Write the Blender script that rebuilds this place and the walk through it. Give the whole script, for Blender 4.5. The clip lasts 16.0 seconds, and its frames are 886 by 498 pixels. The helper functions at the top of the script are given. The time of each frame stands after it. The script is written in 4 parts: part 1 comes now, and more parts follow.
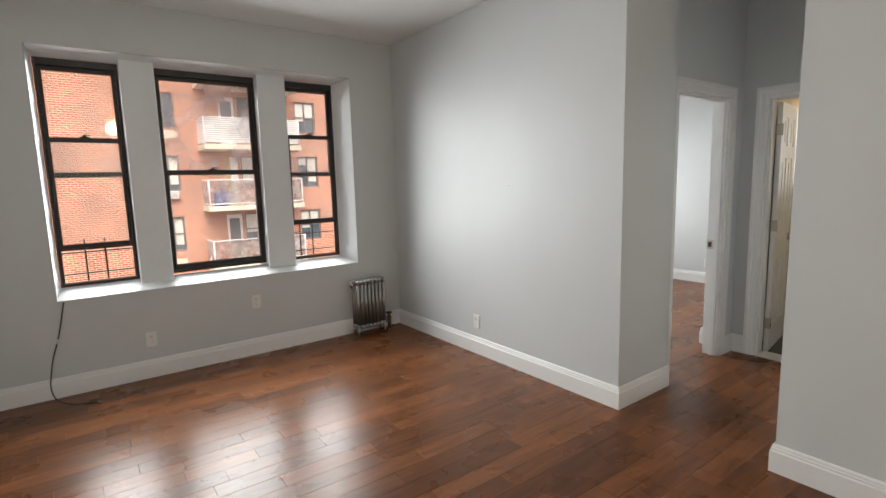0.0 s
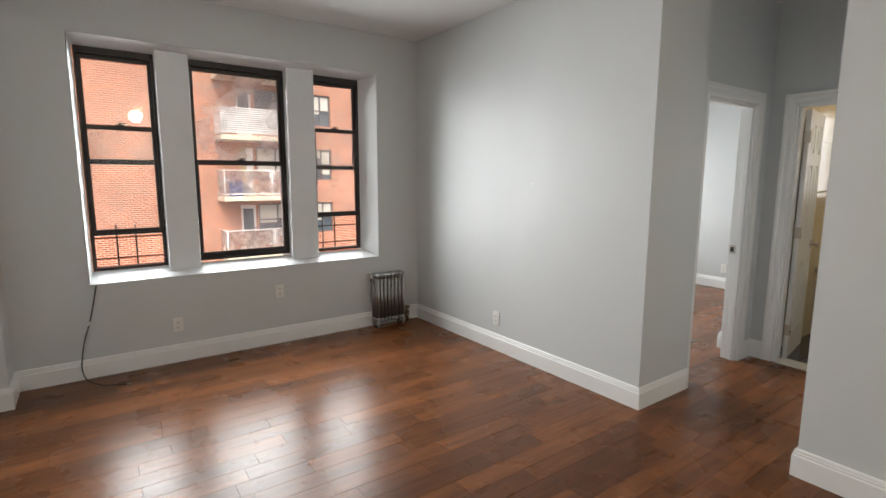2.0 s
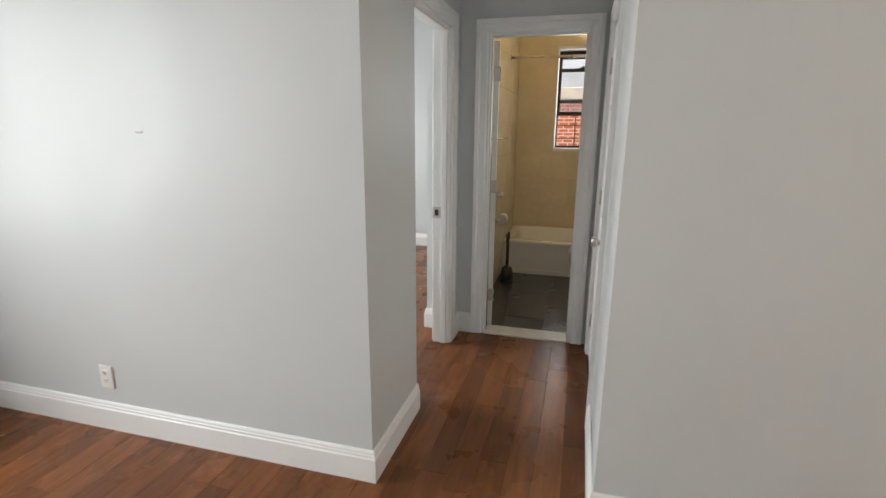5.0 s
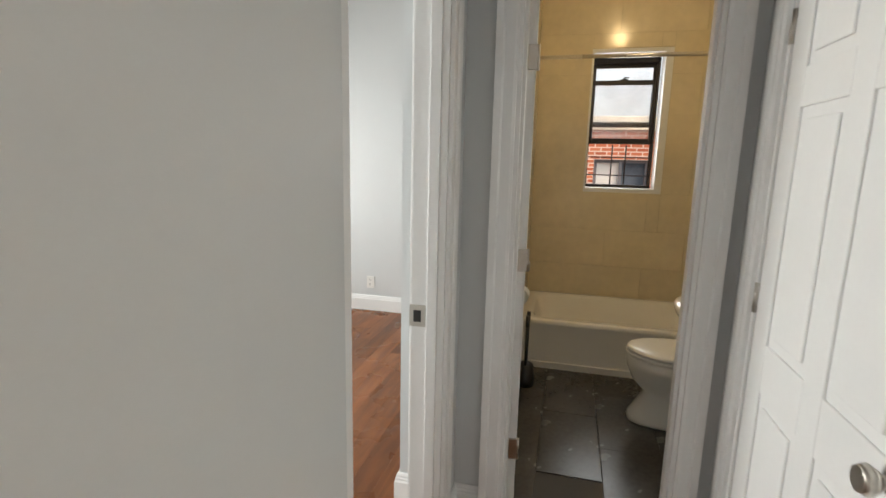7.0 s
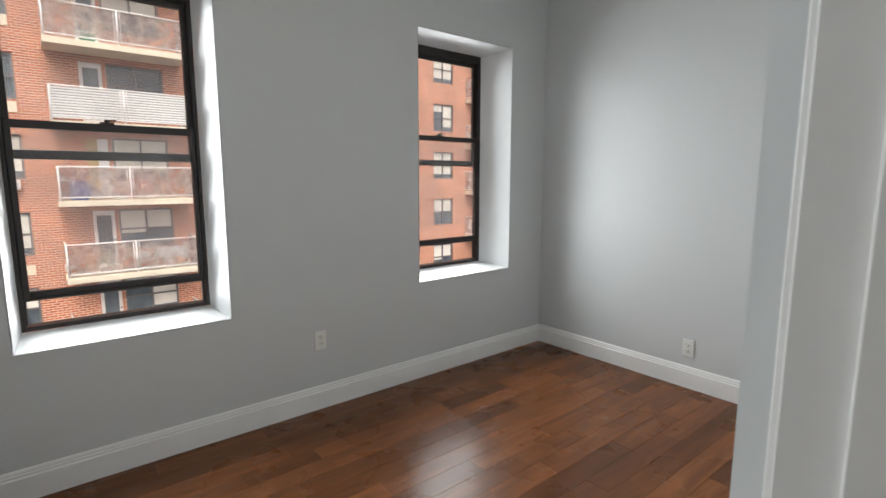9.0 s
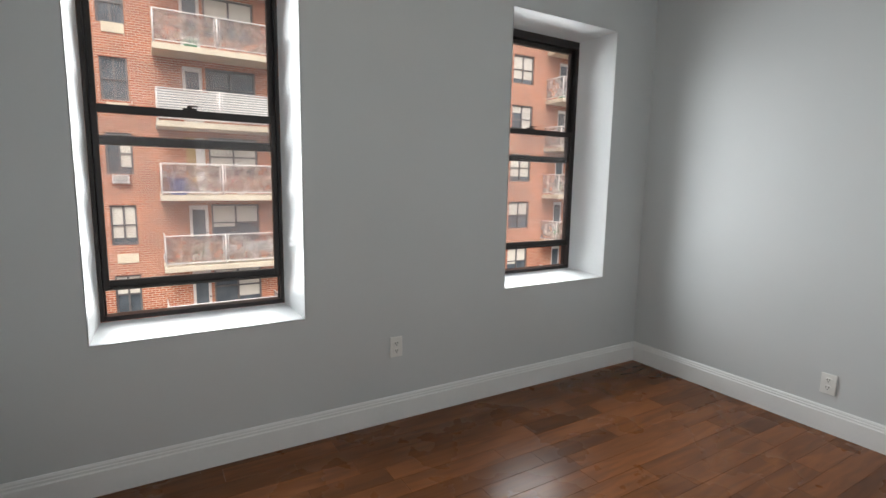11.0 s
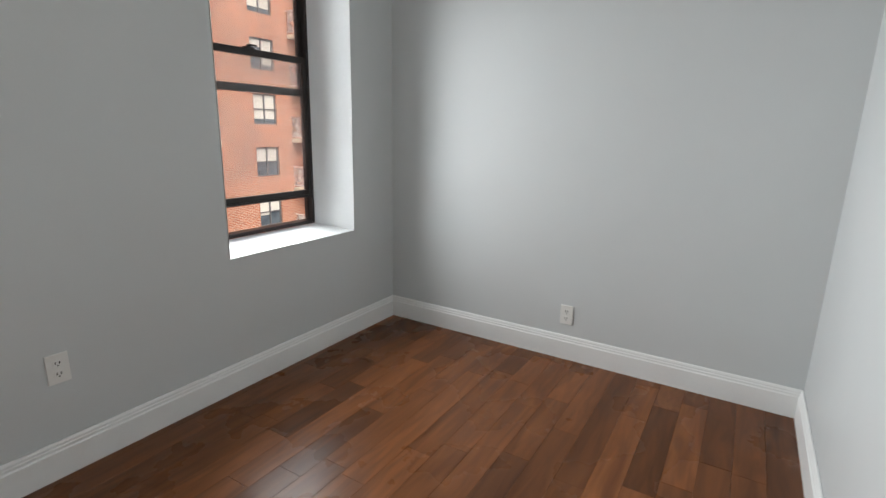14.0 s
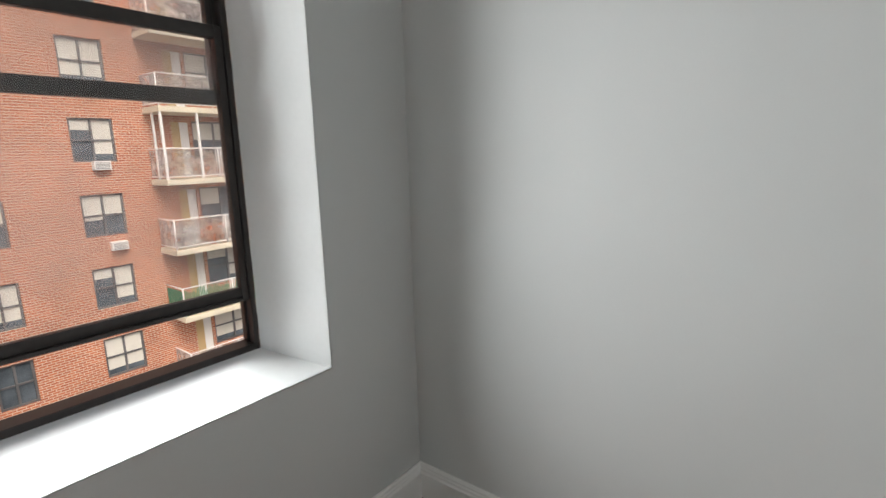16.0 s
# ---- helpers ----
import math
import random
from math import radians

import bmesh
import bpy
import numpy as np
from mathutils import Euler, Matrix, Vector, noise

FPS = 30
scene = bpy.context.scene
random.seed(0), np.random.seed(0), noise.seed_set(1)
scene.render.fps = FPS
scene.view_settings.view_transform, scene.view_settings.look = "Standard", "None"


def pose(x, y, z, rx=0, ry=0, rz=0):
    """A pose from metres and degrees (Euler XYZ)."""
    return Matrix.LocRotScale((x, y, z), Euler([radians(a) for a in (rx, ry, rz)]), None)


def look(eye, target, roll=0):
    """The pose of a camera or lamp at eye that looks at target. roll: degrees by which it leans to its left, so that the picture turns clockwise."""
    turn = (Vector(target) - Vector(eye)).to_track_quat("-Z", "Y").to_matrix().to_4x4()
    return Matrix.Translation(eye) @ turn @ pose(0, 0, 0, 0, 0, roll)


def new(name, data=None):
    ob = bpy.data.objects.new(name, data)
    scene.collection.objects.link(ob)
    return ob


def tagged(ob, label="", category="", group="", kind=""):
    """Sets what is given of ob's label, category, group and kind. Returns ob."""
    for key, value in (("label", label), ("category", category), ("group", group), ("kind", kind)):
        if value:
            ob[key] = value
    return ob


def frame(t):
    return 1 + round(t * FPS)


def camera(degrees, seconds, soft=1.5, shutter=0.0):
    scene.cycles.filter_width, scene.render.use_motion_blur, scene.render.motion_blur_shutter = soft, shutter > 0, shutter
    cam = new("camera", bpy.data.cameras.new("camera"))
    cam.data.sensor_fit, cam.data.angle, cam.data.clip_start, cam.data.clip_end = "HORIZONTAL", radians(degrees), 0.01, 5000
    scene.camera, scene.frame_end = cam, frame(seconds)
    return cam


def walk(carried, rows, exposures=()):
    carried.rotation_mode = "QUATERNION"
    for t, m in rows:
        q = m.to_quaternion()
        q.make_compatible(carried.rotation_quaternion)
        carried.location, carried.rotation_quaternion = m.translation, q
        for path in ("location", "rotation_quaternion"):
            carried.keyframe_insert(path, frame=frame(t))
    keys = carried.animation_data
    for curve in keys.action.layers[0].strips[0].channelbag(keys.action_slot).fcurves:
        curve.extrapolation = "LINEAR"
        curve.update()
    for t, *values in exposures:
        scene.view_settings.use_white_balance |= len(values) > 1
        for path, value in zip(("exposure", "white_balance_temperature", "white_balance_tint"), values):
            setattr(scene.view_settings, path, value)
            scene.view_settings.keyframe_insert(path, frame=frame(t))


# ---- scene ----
cam = camera(83.5, 16.0, soft=1.5, shutter=0.25)
PATH = [
    (0, (-2.666, -1.766, 1.471), (-1.487, -0.174, 1.2), -1.5),
    (0.5, (-2.804, -1.755, 1.463), (-1.651, -0.148, 1.169), -0.4),
    (1, (-2.766, -1.75, 1.436), (-1.721, -0.064, 1.176), -0.0),
    (1.5, (-2.824, -1.744, 1.483), (-1.761, -0.07, 1.221), 0.3),
    (2, (-2.791, -1.733, 1.475), (-1.639, -0.123, 1.191), 0.2),
    (2.5, (-2.738, -1.73, 1.452), (-1.465, -0.225, 1.113), 0.6),
    (3, (-2.741, -1.631, 1.411), (-1.285, -0.317, 1.021), 1.8),
    (3.5, (-2.497, -1.432, 1.38), (-0.931, -0.28, 0.911), 1.9),
    (4, (-2.276, -1.221, 1.406), (-0.614, -0.214, 0.932), 1.5),
    (4.5, (-2.001, -0.944, 1.408), (-0.191, -0.224, 0.955), 1.5),
    (5, (-1.67, -0.755, 1.458), (0.203, -0.243, 0.979), 0.4),
    (7.5, (0.249, -0.276, 1.405), (2.155, 0.244, 1.095), 1.4),
    (8, (0.564, -0.217, 1.385), (2.3, 0.727, 1.072), 1.1),
    (8.5, (0.775, -0.106, 1.395), (2.207, 1.26, 1.105), -0.5),
    (11, (0.968, 0.296, 1.347), (1.989, 1.994, 1.074), 1.0),
    (11.5, (0.975, 0.313, 1.341), (1.909, 2.062, 1.078), 2.1),
    (12, (0.974, 0.329, 1.347), (1.884, 2.092, 1.098), 1.8),
    (12.5, (1.004, 0.356, 1.352), (2.083, 2.018, 1.085), 1.4),
    (13, (1.114, 0.309, 1.369), (2.478, 1.735, 1.044), 2.4),
    (13.5, (1.231, 0.321, 1.316), (2.802, 1.501, 0.944), 1.9),
    (14, (1.434, 0.635, 1.311), (3.094, 1.647, 0.843), 1.2),
    (14.5, (1.68, 0.833, 1.323), (3.337, 1.841, 0.837), 0.1),
    (15, (2.018, 1.069, 1.349), (3.62, 2.18, 0.903), -0.6),
    (15.5, (2.414, 1.321, 1.329), (3.989, 2.501, 0.971), -1.5),
    (16, (2.836, 1.538, 1.326), (4.385, 2.746, 0.949), -1.6),
]
EXPOSURES = [(0, 0.5, 6500, 10), (2.5, 0.5, 6500, 10), (5, 0.65, 6500, 10), (7.3, 0.8, 6750, 10), (8.0, 0.75, 6600, 10), (8.7, 0.15, 6450, 10), (11, 0.0, 6400, 10), (15.5, 0.15, 6400, 10), (16, -0.1, 6600, 10)]
walk(cam, [(t, look(eye, aim, lean)) for t, eye, aim, lean in PATH], EXPOSURES)

# ---- light: an overcast sky, its light in the windows, three ceiling lamps ----
world = bpy.data.worlds.new("overcast_sky")
scene.world = world
world.use_nodes = True
_n = world.node_tree.nodes
_sky = _n.new("ShaderNodeTexSky")
_sky.sky_type, _sky.sun_disc, _sky.sun_elevation, _sky.sun_rotation = "NISHITA", False, radians(50), radians(200)
_sky.dust_density, _sky.air_density, _sky.ozone_density = 9.0, 1.0, 0.5
_n["Background"].inputs[1].default_value = 0.15
_cloud = _n.new("ShaderNodeVectorMath")  # an even layer of bright cloud over the sky's own light
_cloud.operation = "ADD"
_cloud.inputs[1].default_value = (2.6, 2.7, 2.8)
world.node_tree.links.new(_sky.outputs[0], _cloud.inputs[0])
world.node_tree.links.new(_cloud.outputs[0], _n["Background"].inputs[0])
sun = new("sun", bpy.data.lights.new("sun", "SUN"))
sun.data.energy, sun.data.angle, sun.data.color = 1.2, radians(30), (1.0, 0.96, 0.9)
sun.matrix_world = look((0, 0, 30), (6, 25, 0))


def window_light(x, y, z, width, height, watts, toward):
    """Sky light in a window opening: six strips, one above another, that face a little downward like the sky's light."""
    for k in range(6):
        lamp = new("window_skylight", bpy.data.lights.new("window_skylight", "AREA"))
        lamp.data.shape, lamp.data.size, lamp.data.size_y = "RECTANGLE", width, height / 6
        lamp.data.energy, lamp.data.color, lamp.data.spread = watts / 6, (0.94, 0.983, 0.985), radians(130)
        zz = z + (k - 2.5) * height / 6
        lamp.matrix_world = look((x, y, zz), (x + toward[0], y + toward[1], zz + toward[2]))


window_light(-2.54, 2.785, 1.58, 0.44, 1.56, 15, (0, -1, -0.24))
window_light(-1.672, 2.785, 1.58, 0.70, 1.56, 23, (0, -1, -0.24))
window_light(-0.797, 2.785, 1.58, 0.42, 1.56, 12, (0, -1, -0.24))
window_light(1.172, 2.885, 1.51, 0.74, 1.54, 29, (0, -1, -0.24))
window_light(3.28, 2.93, 1.52, 0.66, 1.54, 22, (0, -1, -0.24))
window_light(4.235, -0.70, 1.75, 0.48, 0.95, 2.5, (-1, 0, 0))
bath_bulb = new("bathroom_bulb", bpy.data.lights.new("bathroom_bulb", "POINT"))
bath_bulb.data.energy, bath_bulb.data.color, bath_bulb.data.shadow_soft_size = 6.5, (1.0, 0.72, 0.36), 0.06
bath_bulb.location = (2.75, -0.72, 2.66)
bed_bulb = new("bedroom_bulb", bpy.data.lights.new("bedroom_bulb", "POINT"))
bed_bulb.data.energy, bed_bulb.data.color, bed_bulb.data.shadow_soft_size = 0.9, (1.0, 0.78, 0.5), 0.07
bed_bulb.location = (2.1, 1.4, 2.66)
living_bulb = new("living_room_bulb", bpy.data.lights.new("living_room_bulb", "POINT"))
living_bulb.data.energy, living_bulb.data.color, living_bulb.data.shadow_soft_size = 34, (1.0, 0.84, 0.64), 0.12
living_bulb.location = (-1.9, -3.9, 2.62)

# ---- materials ----


def material(name, colour, rough=0.5, metal=0.0, spread=0.06, scale=3.0, fine=60.0, bump=0.02, spec=0.5, depth=0.002):
    """Colour varied at two scales, with fine relief."""
    m = bpy.data.materials.new(name)
    m.use_nodes = True
    nt = m.node_tree
    b = nt.nodes["Principled BSDF"]
    tc = nt.nodes.new("ShaderNodeTexCoord")
    n1, n2 = nt.nodes.new("ShaderNodeTexNoise"), nt.nodes.new("ShaderNodeTexNoise")
    n1.inputs["Scale"].default_value, n2.inputs["Scale"].default_value = scale, fine
    n1.inputs["Detail"].default_value, n2.inputs["Detail"].default_value = 5, 3
    for n in (n1, n2):
        nt.links.new(tc.outputs["Object"], n.inputs["Vector"])
    mixed = nt.nodes.new("ShaderNodeMix")
    mixed.data_type = "FLOAT"
    mixed.inputs[0].default_value = 0.35
    nt.links.new(n1.outputs["Fac"], mixed.inputs[2])
    nt.links.new(n2.outputs["Fac"], mixed.inputs[3])
    ramp = nt.nodes.new("ShaderNodeValToRGB")
    ramp.color_ramp.elements[0].position, ramp.color_ramp.elements[1].position = 0.3, 0.7
    ramp.color_ramp.elements[0].color = (*[c * (1 - spread) for c in colour], 1)
    ramp.color_ramp.elements[1].color = (*[min(1, c * (1 + spread)) for c in colour], 1)
    nt.links.new(mixed.outputs[0], ramp.inputs[0])
    nt.links.new(ramp.outputs[0], b.inputs["Base Color"])
    rr = nt.nodes.new("ShaderNodeMapRange")
    rr.inputs[3].default_value, rr.inputs[4].default_value = max(0.02, rough - 0.06), min(1, rough + 0.06)
    nt.links.new(n1.outputs["Fac"], rr.inputs[0])
    nt.links.new(rr.outputs[0], b.inputs["Roughness"])
    b.inputs["Metallic"].default_value = metal
    b.inputs["Specular IOR Level"].default_value = spec
    if bump:
        bp = nt.nodes.new("ShaderNodeBump")
        bp.inputs["Strength"].default_value, bp.inputs["Distance"].default_value = bump, depth
        nt.links.new(mixed.outputs[0], bp.inputs["Height"])
        nt.links.new(bp.outputs[0], b.inputs["Normal"])
    return m


def paint_material(name, colour, rough):
    """Rolled wall paint with uneven plaster beneath."""
    m = material(name, colour, rough, spread=0.025, scale=1.3, fine=220.0, bump=0.08, depth=0.0015)
    nt = m.node_tree
    b = nt.nodes["Principled BSDF"]
    tc = next(n for n in nt.nodes if n.type == "TEX_COORD")
    wave = nt.nodes.new("ShaderNodeTexNoise")
    wave.inputs["Scale"].default_value, wave.inputs["Detail"].default_value = 2.2, 2
    nt.links.new(tc.outputs["Object"], wave.inputs["Vector"])
    b2 = nt.nodes.new("ShaderNodeBump")
    b2.inputs["Strength"].default_value, b2.inputs["Distance"].default_value = 0.55, 0.02
    nt.links.new(wave.outputs["Fac"], b2.inputs["Height"])
    old = next(n for n in nt.nodes if n.type == "BUMP" and n is not b2 and n != b2)
    nt.links.new(b2.outputs[0], old.inputs["Normal"])
    return m


def wood_material():
    m = bpy.data.materials.new("stained_oak")
    m.use_nodes = True
    nt = m.node_tree
    L, b = nt.links.new, nt.nodes["Principled BSDF"]
    info, tc = nt.nodes.new("ShaderNodeObjectInfo"), nt.nodes.new("ShaderNodeTexCoord")
    sep = nt.nodes.new("ShaderNodeVectorMath")
    sep.operation = "ADD"
    shift = nt.nodes.new("ShaderNodeVectorMath")
    shift.operation = "SCALE"
    shift.inputs[0].default_value = (31, 17, 9)
    L(info.outputs["Random"], shift.inputs["Scale"])
    L(tc.outputs["Object"], sep.inputs[0])
    L(shift.outputs[0], sep.inputs[1])
    mp = nt.nodes.new("ShaderNodeMapping")
    mp.inputs["Scale"].default_value = (1.8, 14, 14)
    L(sep.outputs[0], mp.inputs["Vector"])
    grain = nt.nodes.new("ShaderNodeTexNoise")
    grain.inputs["Scale"].default_value, grain.inputs["Detail"].default_value, grain.inputs["Distortion"].default_value = 1.6, 8, 0.8
    L(mp.outputs[0], grain.inputs["Vector"])
    ramp = nt.nodes.new("ShaderNodeValToRGB")
    e = ramp.color_ramp.elements
    e[0].position, e[0].color = 0.25, (0.092, 0.0325, 0.0115, 1)
    e[1].position, e[1].color = 0.78, (0.212, 0.077, 0.0262, 1)
    L(grain.outputs["Fac"], ramp.inputs[0])
    hue = nt.nodes.new("ShaderNodeHueSaturation")
    val = nt.nodes.new("ShaderNodeMapRange")
    val.inputs[3].default_value, val.inputs[4].default_value = 0.64, 1.34
    L(info.outputs["Random"], val.inputs[0])
    L(val.outputs[0], hue.inputs["Value"])
    L(ramp.outputs[0], hue.inputs["Color"])
    L(hue.outputs[0], b.inputs["Base Color"])
    dirt_haze = nt.nodes.new("ShaderNodeTexNoise")
    dirt_haze.inputs["Scale"].default_value, dirt_haze.inputs["Detail"].default_value = 3, 6
    geo = nt.nodes.new("ShaderNodeNewGeometry")
    L(geo.outputs["Position"], dirt_haze.inputs["Vector"])
    rr = nt.nodes.new("ShaderNodeMapRange")
    rr.inputs[3].default_value, rr.inputs[4].default_value = 0.20, 0.36
    b.inputs["Specular IOR Level"].default_value = 0.22
    L(dirt_haze.outputs["Fac"], rr.inputs[0])
    L(rr.outputs[0], b.inputs["Roughness"])
    bp = nt.nodes.new("ShaderNodeBump")
    bp.inputs["Strength"].default_value, bp.inputs["Distance"].default_value = 0.12, 0.0015
    L(grain.outputs["Fac"], bp.inputs["Height"])
    L(bp.outputs[0], b.inputs["Normal"])
    return m


def brick_material(name, a, c, mortar, width=0.215, row=0.075):
    """Coursed brickwork for far walls, laid out in x + y and z."""
    m = bpy.data.materials.new(name)
    m.use_nodes = True
    nt = m.node_tree
    L, b = nt.links.new, nt.nodes["Principled BSDF"]
    tc, sep, add, com = (nt.nodes.new("ShaderNode" + k) for k in ("TexCoord", "SeparateXYZ", "Math", "CombineXYZ"))
    L(tc.outputs["Object"], sep.inputs[0])
    L(sep.outputs[0], add.inputs[0])
    L(sep.outputs[1], add.inputs[1])
    L(add.outputs[0], com.inputs[0])
    L(sep.outputs[2], com.inputs[1])
    br = nt.nodes.new("ShaderNodeTexBrick")
    br.inputs["Scale"].default_value = 1.0
    br.inputs["Brick Width"].default_value, br.inputs["Row Height"].default_value = width, row
    br.inputs["Mortar Size"].default_value, br.inputs["Bias"].default_value = 0.011, -0.1
    br.inputs["Color1"].default_value, br.inputs["Color2"].default_value = (*a, 1), (*c, 1)
    br.inputs["Mortar"].default_value = (*mortar, 1)
    L(com.outputs[0], br.inputs["Vector"])
    stain = nt.nodes.new("ShaderNodeTexNoise")
    stain.inputs["Scale"].default_value, stain.inputs["Detail"].default_value = 0.8, 7
    L(tc.outputs["Object"], stain.inputs["Vector"])
    hue = nt.nodes.new("ShaderNodeHueSaturation")
    val = nt.nodes.new("ShaderNodeMapRange")
    val.inputs[3].default_value, val.inputs[4].default_value = 0.7, 1.3
    L(stain.outputs["Fac"], val.inputs[0])
    L(val.outputs[0], hue.inputs["Value"])
    L(br.outputs["Color"], hue.inputs["Color"])
    L(hue.outputs[0], b.inputs["Base Color"])
    b.inputs["Roughness"].default_value = 0.9
    bp = nt.nodes.new("ShaderNodeBump")
    bp.inputs["Strength"].default_value, bp.inputs["Distance"].default_value = 0.5, 0.01
    bp.invert = True
    L(br.outputs["Fac"], bp.inputs["Height"])
    L(bp.outputs[0], b.inputs["Normal"])
    return m


def glass_material(name, dirt_haze=0.1, tint=(1, 1, 1)):
    """Window glass with a pale film of dust; a strong film also paints glare."""
    m = bpy.data.materials.new(name)
    m.use_nodes = True
    nt = m.node_tree
    L, b = nt.links.new, nt.nodes["Principled BSDF"]
    b.inputs["Base Color"].default_value = (*tint, 1)
    b.inputs["Transmission Weight"].default_value, b.inputs["Roughness"].default_value, b.inputs["IOR"].default_value = 1, 0.0, 1.45
    dust_haze, mixer = nt.nodes.new("ShaderNodeBsdfTranslucent"), nt.nodes.new("ShaderNodeMixShader")
    dust_haze.inputs[0].default_value = (0.9, 0.92, 0.94, 1)
    tc, n = nt.nodes.new("ShaderNodeTexCoord"), nt.nodes.new("ShaderNodeTexNoise")
    n.inputs["Scale"].default_value, n.inputs["Detail"].default_value = 3.5, 6
    L(tc.outputs["Object"], n.inputs["Vector"])
    r = nt.nodes.new("ShaderNodeMapRange")
    r.inputs[1].default_value, r.inputs[2].default_value = 0.4, 0.75
    r.inputs[3].default_value, r.inputs[4].default_value = dirt_haze * 0.3, dirt_haze * 1.6
    L(n.outputs["Fac"], r.inputs[0])
    L(r.outputs[0], mixer.inputs[0])
    L(b.outputs[0], mixer.inputs[1])
    L(dust_haze.outputs[0], mixer.inputs[2])
    L(mixer.outputs[0], nt.nodes["Material Output"].inputs[0])
    return m


PAINT = paint_material("grey_wall_paint", (0.592, 0.609, 0.611), 0.44)
CEIL = material("ceiling_white", (0.78, 0.78, 0.77), 0.8, spread=0.02)
TRIM = material("white_gloss_trim", (0.80, 0.80, 0.79), 0.33, spread=0.025, scale=6, bump=0.05)
REVEAL = material("white_reveal_paint", (0.73, 0.745, 0.75), 0.4, spread=0.03, scale=5, bump=0.1)
WOOD = wood_material()
SUBFLOOR = material("dark_subfloor", (0.03, 0.014, 0.008), 0.8)
BRONZE = material("dark_bronze_frame", (0.034, 0.030, 0.029), 0.42, metal=0.3, spread=0.25, scale=12)
GLASS = glass_material("window_glass", 0.10)
GLASS2 = glass_material("dusty_window_glass", 0.14)
# heavier film: white glare painted into the middle window's upper pane
GLASS3 = glass_material("glare_hazed_window_glass", 0.32)
STEEL = material("brushed_nickel", (0.55, 0.52, 0.47), 0.28, metal=1, spread=0.1, fine=150)
CHROME = material("chrome", (0.8, 0.8, 0.8), 0.08, metal=1, spread=0.02, bump=0)
BRASS = material("aged_valve_brass", (0.2, 0.15, 0.09), 0.4, metal=0.9, spread=0.3, scale=30)
RADI = material("silver_radiator_paint", (0.36, 0.35, 0.34), 0.36, metal=0.75, spread=0.16, scale=14, bump=0.15)
PLASTIC = material("white_plastic", (0.78, 0.77, 0.74), 0.3, spread=0.02, bump=0)
# near-black painted for the shade in small slots and far rooms
HOLLOW = material("unlit_hollow_black", (0.02, 0.02, 0.02), 0.6, bump=0)
RUBBER = material("black_rubber", (0.015, 0.015, 0.016), 0.45, spread=0.2)
TILEW = material("cream_wall_tile", (0.66, 0.58, 0.42), 0.16, spread=0.1, scale=2.5, fine=18, bump=0.02)
GROUT = material("grout", (0.55, 0.5, 0.4), 0.9)
TILEF = material("slate_floor_tile", (0.055, 0.052, 0.05), 0.26, spread=0.35, scale=5, fine=40, bump=0.06)
GROUTF = material("dark_grout", (0.10, 0.095, 0.09), 0.9)
PORC = material("white_porcelain", (0.80, 0.79, 0.76), 0.1, spread=0.015, bump=0)
MARBLE = material("pale_saddle_stone", (0.55, 0.53, 0.48), 0.3, spread=0.15, scale=9)
BRICK = brick_material("red_brick", (0.37, 0.10, 0.048), (0.54, 0.18, 0.09), (0.62, 0.50, 0.41))
CONC = material("cream_painted_concrete", (0.72, 0.66, 0.53), 0.8, spread=0.1, scale=2)
WFRAME = material("grey_aluminium", (0.16, 0.16, 0.17), 0.5, metal=0.3, spread=0.15)
WHITEP = material("white_metal_paint", (0.8, 0.8, 0.8), 0.45, spread=0.05)
DARKPANE = material("dark_window_pane", (0.10, 0.125, 0.15), 0.06, spread=0.5, scale=1.5, bump=0)
BLIND = material("pale_blind", (0.68, 0.67, 0.62), 0.7, spread=0.07)
PANELG = material("pale_balcony_panel", (0.27, 0.32, 0.33), 0.35, spread=0.1)
GREEN = material("green_balcony_screen", (0.05, 0.22, 0.12), 0.7, spread=0.3, scale=8)
BLUE = material("blue_plastic", (0.04, 0.10, 0.42), 0.4)
ORANGE = material("orange_plastic", (0.75, 0.22, 0.06), 0.5)
DOORTAN = material("tan_door", (0.52, 0.38, 0.2), 0.5)
PINK = material("pink_paint", (0.72, 0.25, 0.3), 0.4)
ASPH = material("asphalt", (0.06, 0.06, 0.06), 0.9, spread=0.25, scale=1)
GLOBE = material("opal_glass", (0.85, 0.82, 0.75), 0.3)
GLOBE.node_tree.nodes["Principled BSDF"].inputs["Emission Color"].default_value = (1.0, 0.74, 0.4, 1)
GLOBE.node_tree.nodes["Principled BSDF"].inputs["Emission Strength"].default_value = 3.0


# ---- mesh helpers ----
def mesh(name, bm, mats, parent=None, smooth=False):
    me = bpy.data.meshes.new(name)
    bmesh.ops.recalc_face_normals(bm, faces=bm.faces)
    bm.to_mesh(me)
    bm.free()
    for m in mats if isinstance(mats, (list, tuple)) else [mats]:
        me.materials.append(m)
    if smooth:
        for p in me.polygons:
            p.use_smooth = True
    ob = new(name, me)
    if parent:
        ob.parent = parent
    return ob


def add_box(bm, x0, y0, z0, x1, y1, z1, mat=0, bevel=0.0):
    vs = [bm.verts.new((x, y, z)) for z in (z0, z1) for y in (y0, y1) for x in (x0, x1)]
    fs = [bm.faces.new([vs[k] for k in q]) for q in ((0, 2, 3, 1), (4, 5, 7, 6), (0, 1, 5, 4), (2, 6, 7, 3), (0, 4, 6, 2), (1, 3, 7, 5))]
    for f in fs:
        f.material_index = mat
    if bevel:
        es = list({e for f in fs for e in f.edges})
        r = bmesh.ops.bevel(bm, geom=es, offset=bevel, segments=2, affect="EDGES", profile=0.5, clamp_overlap=True)
        for f in r["faces"]:
            f.material_index = mat


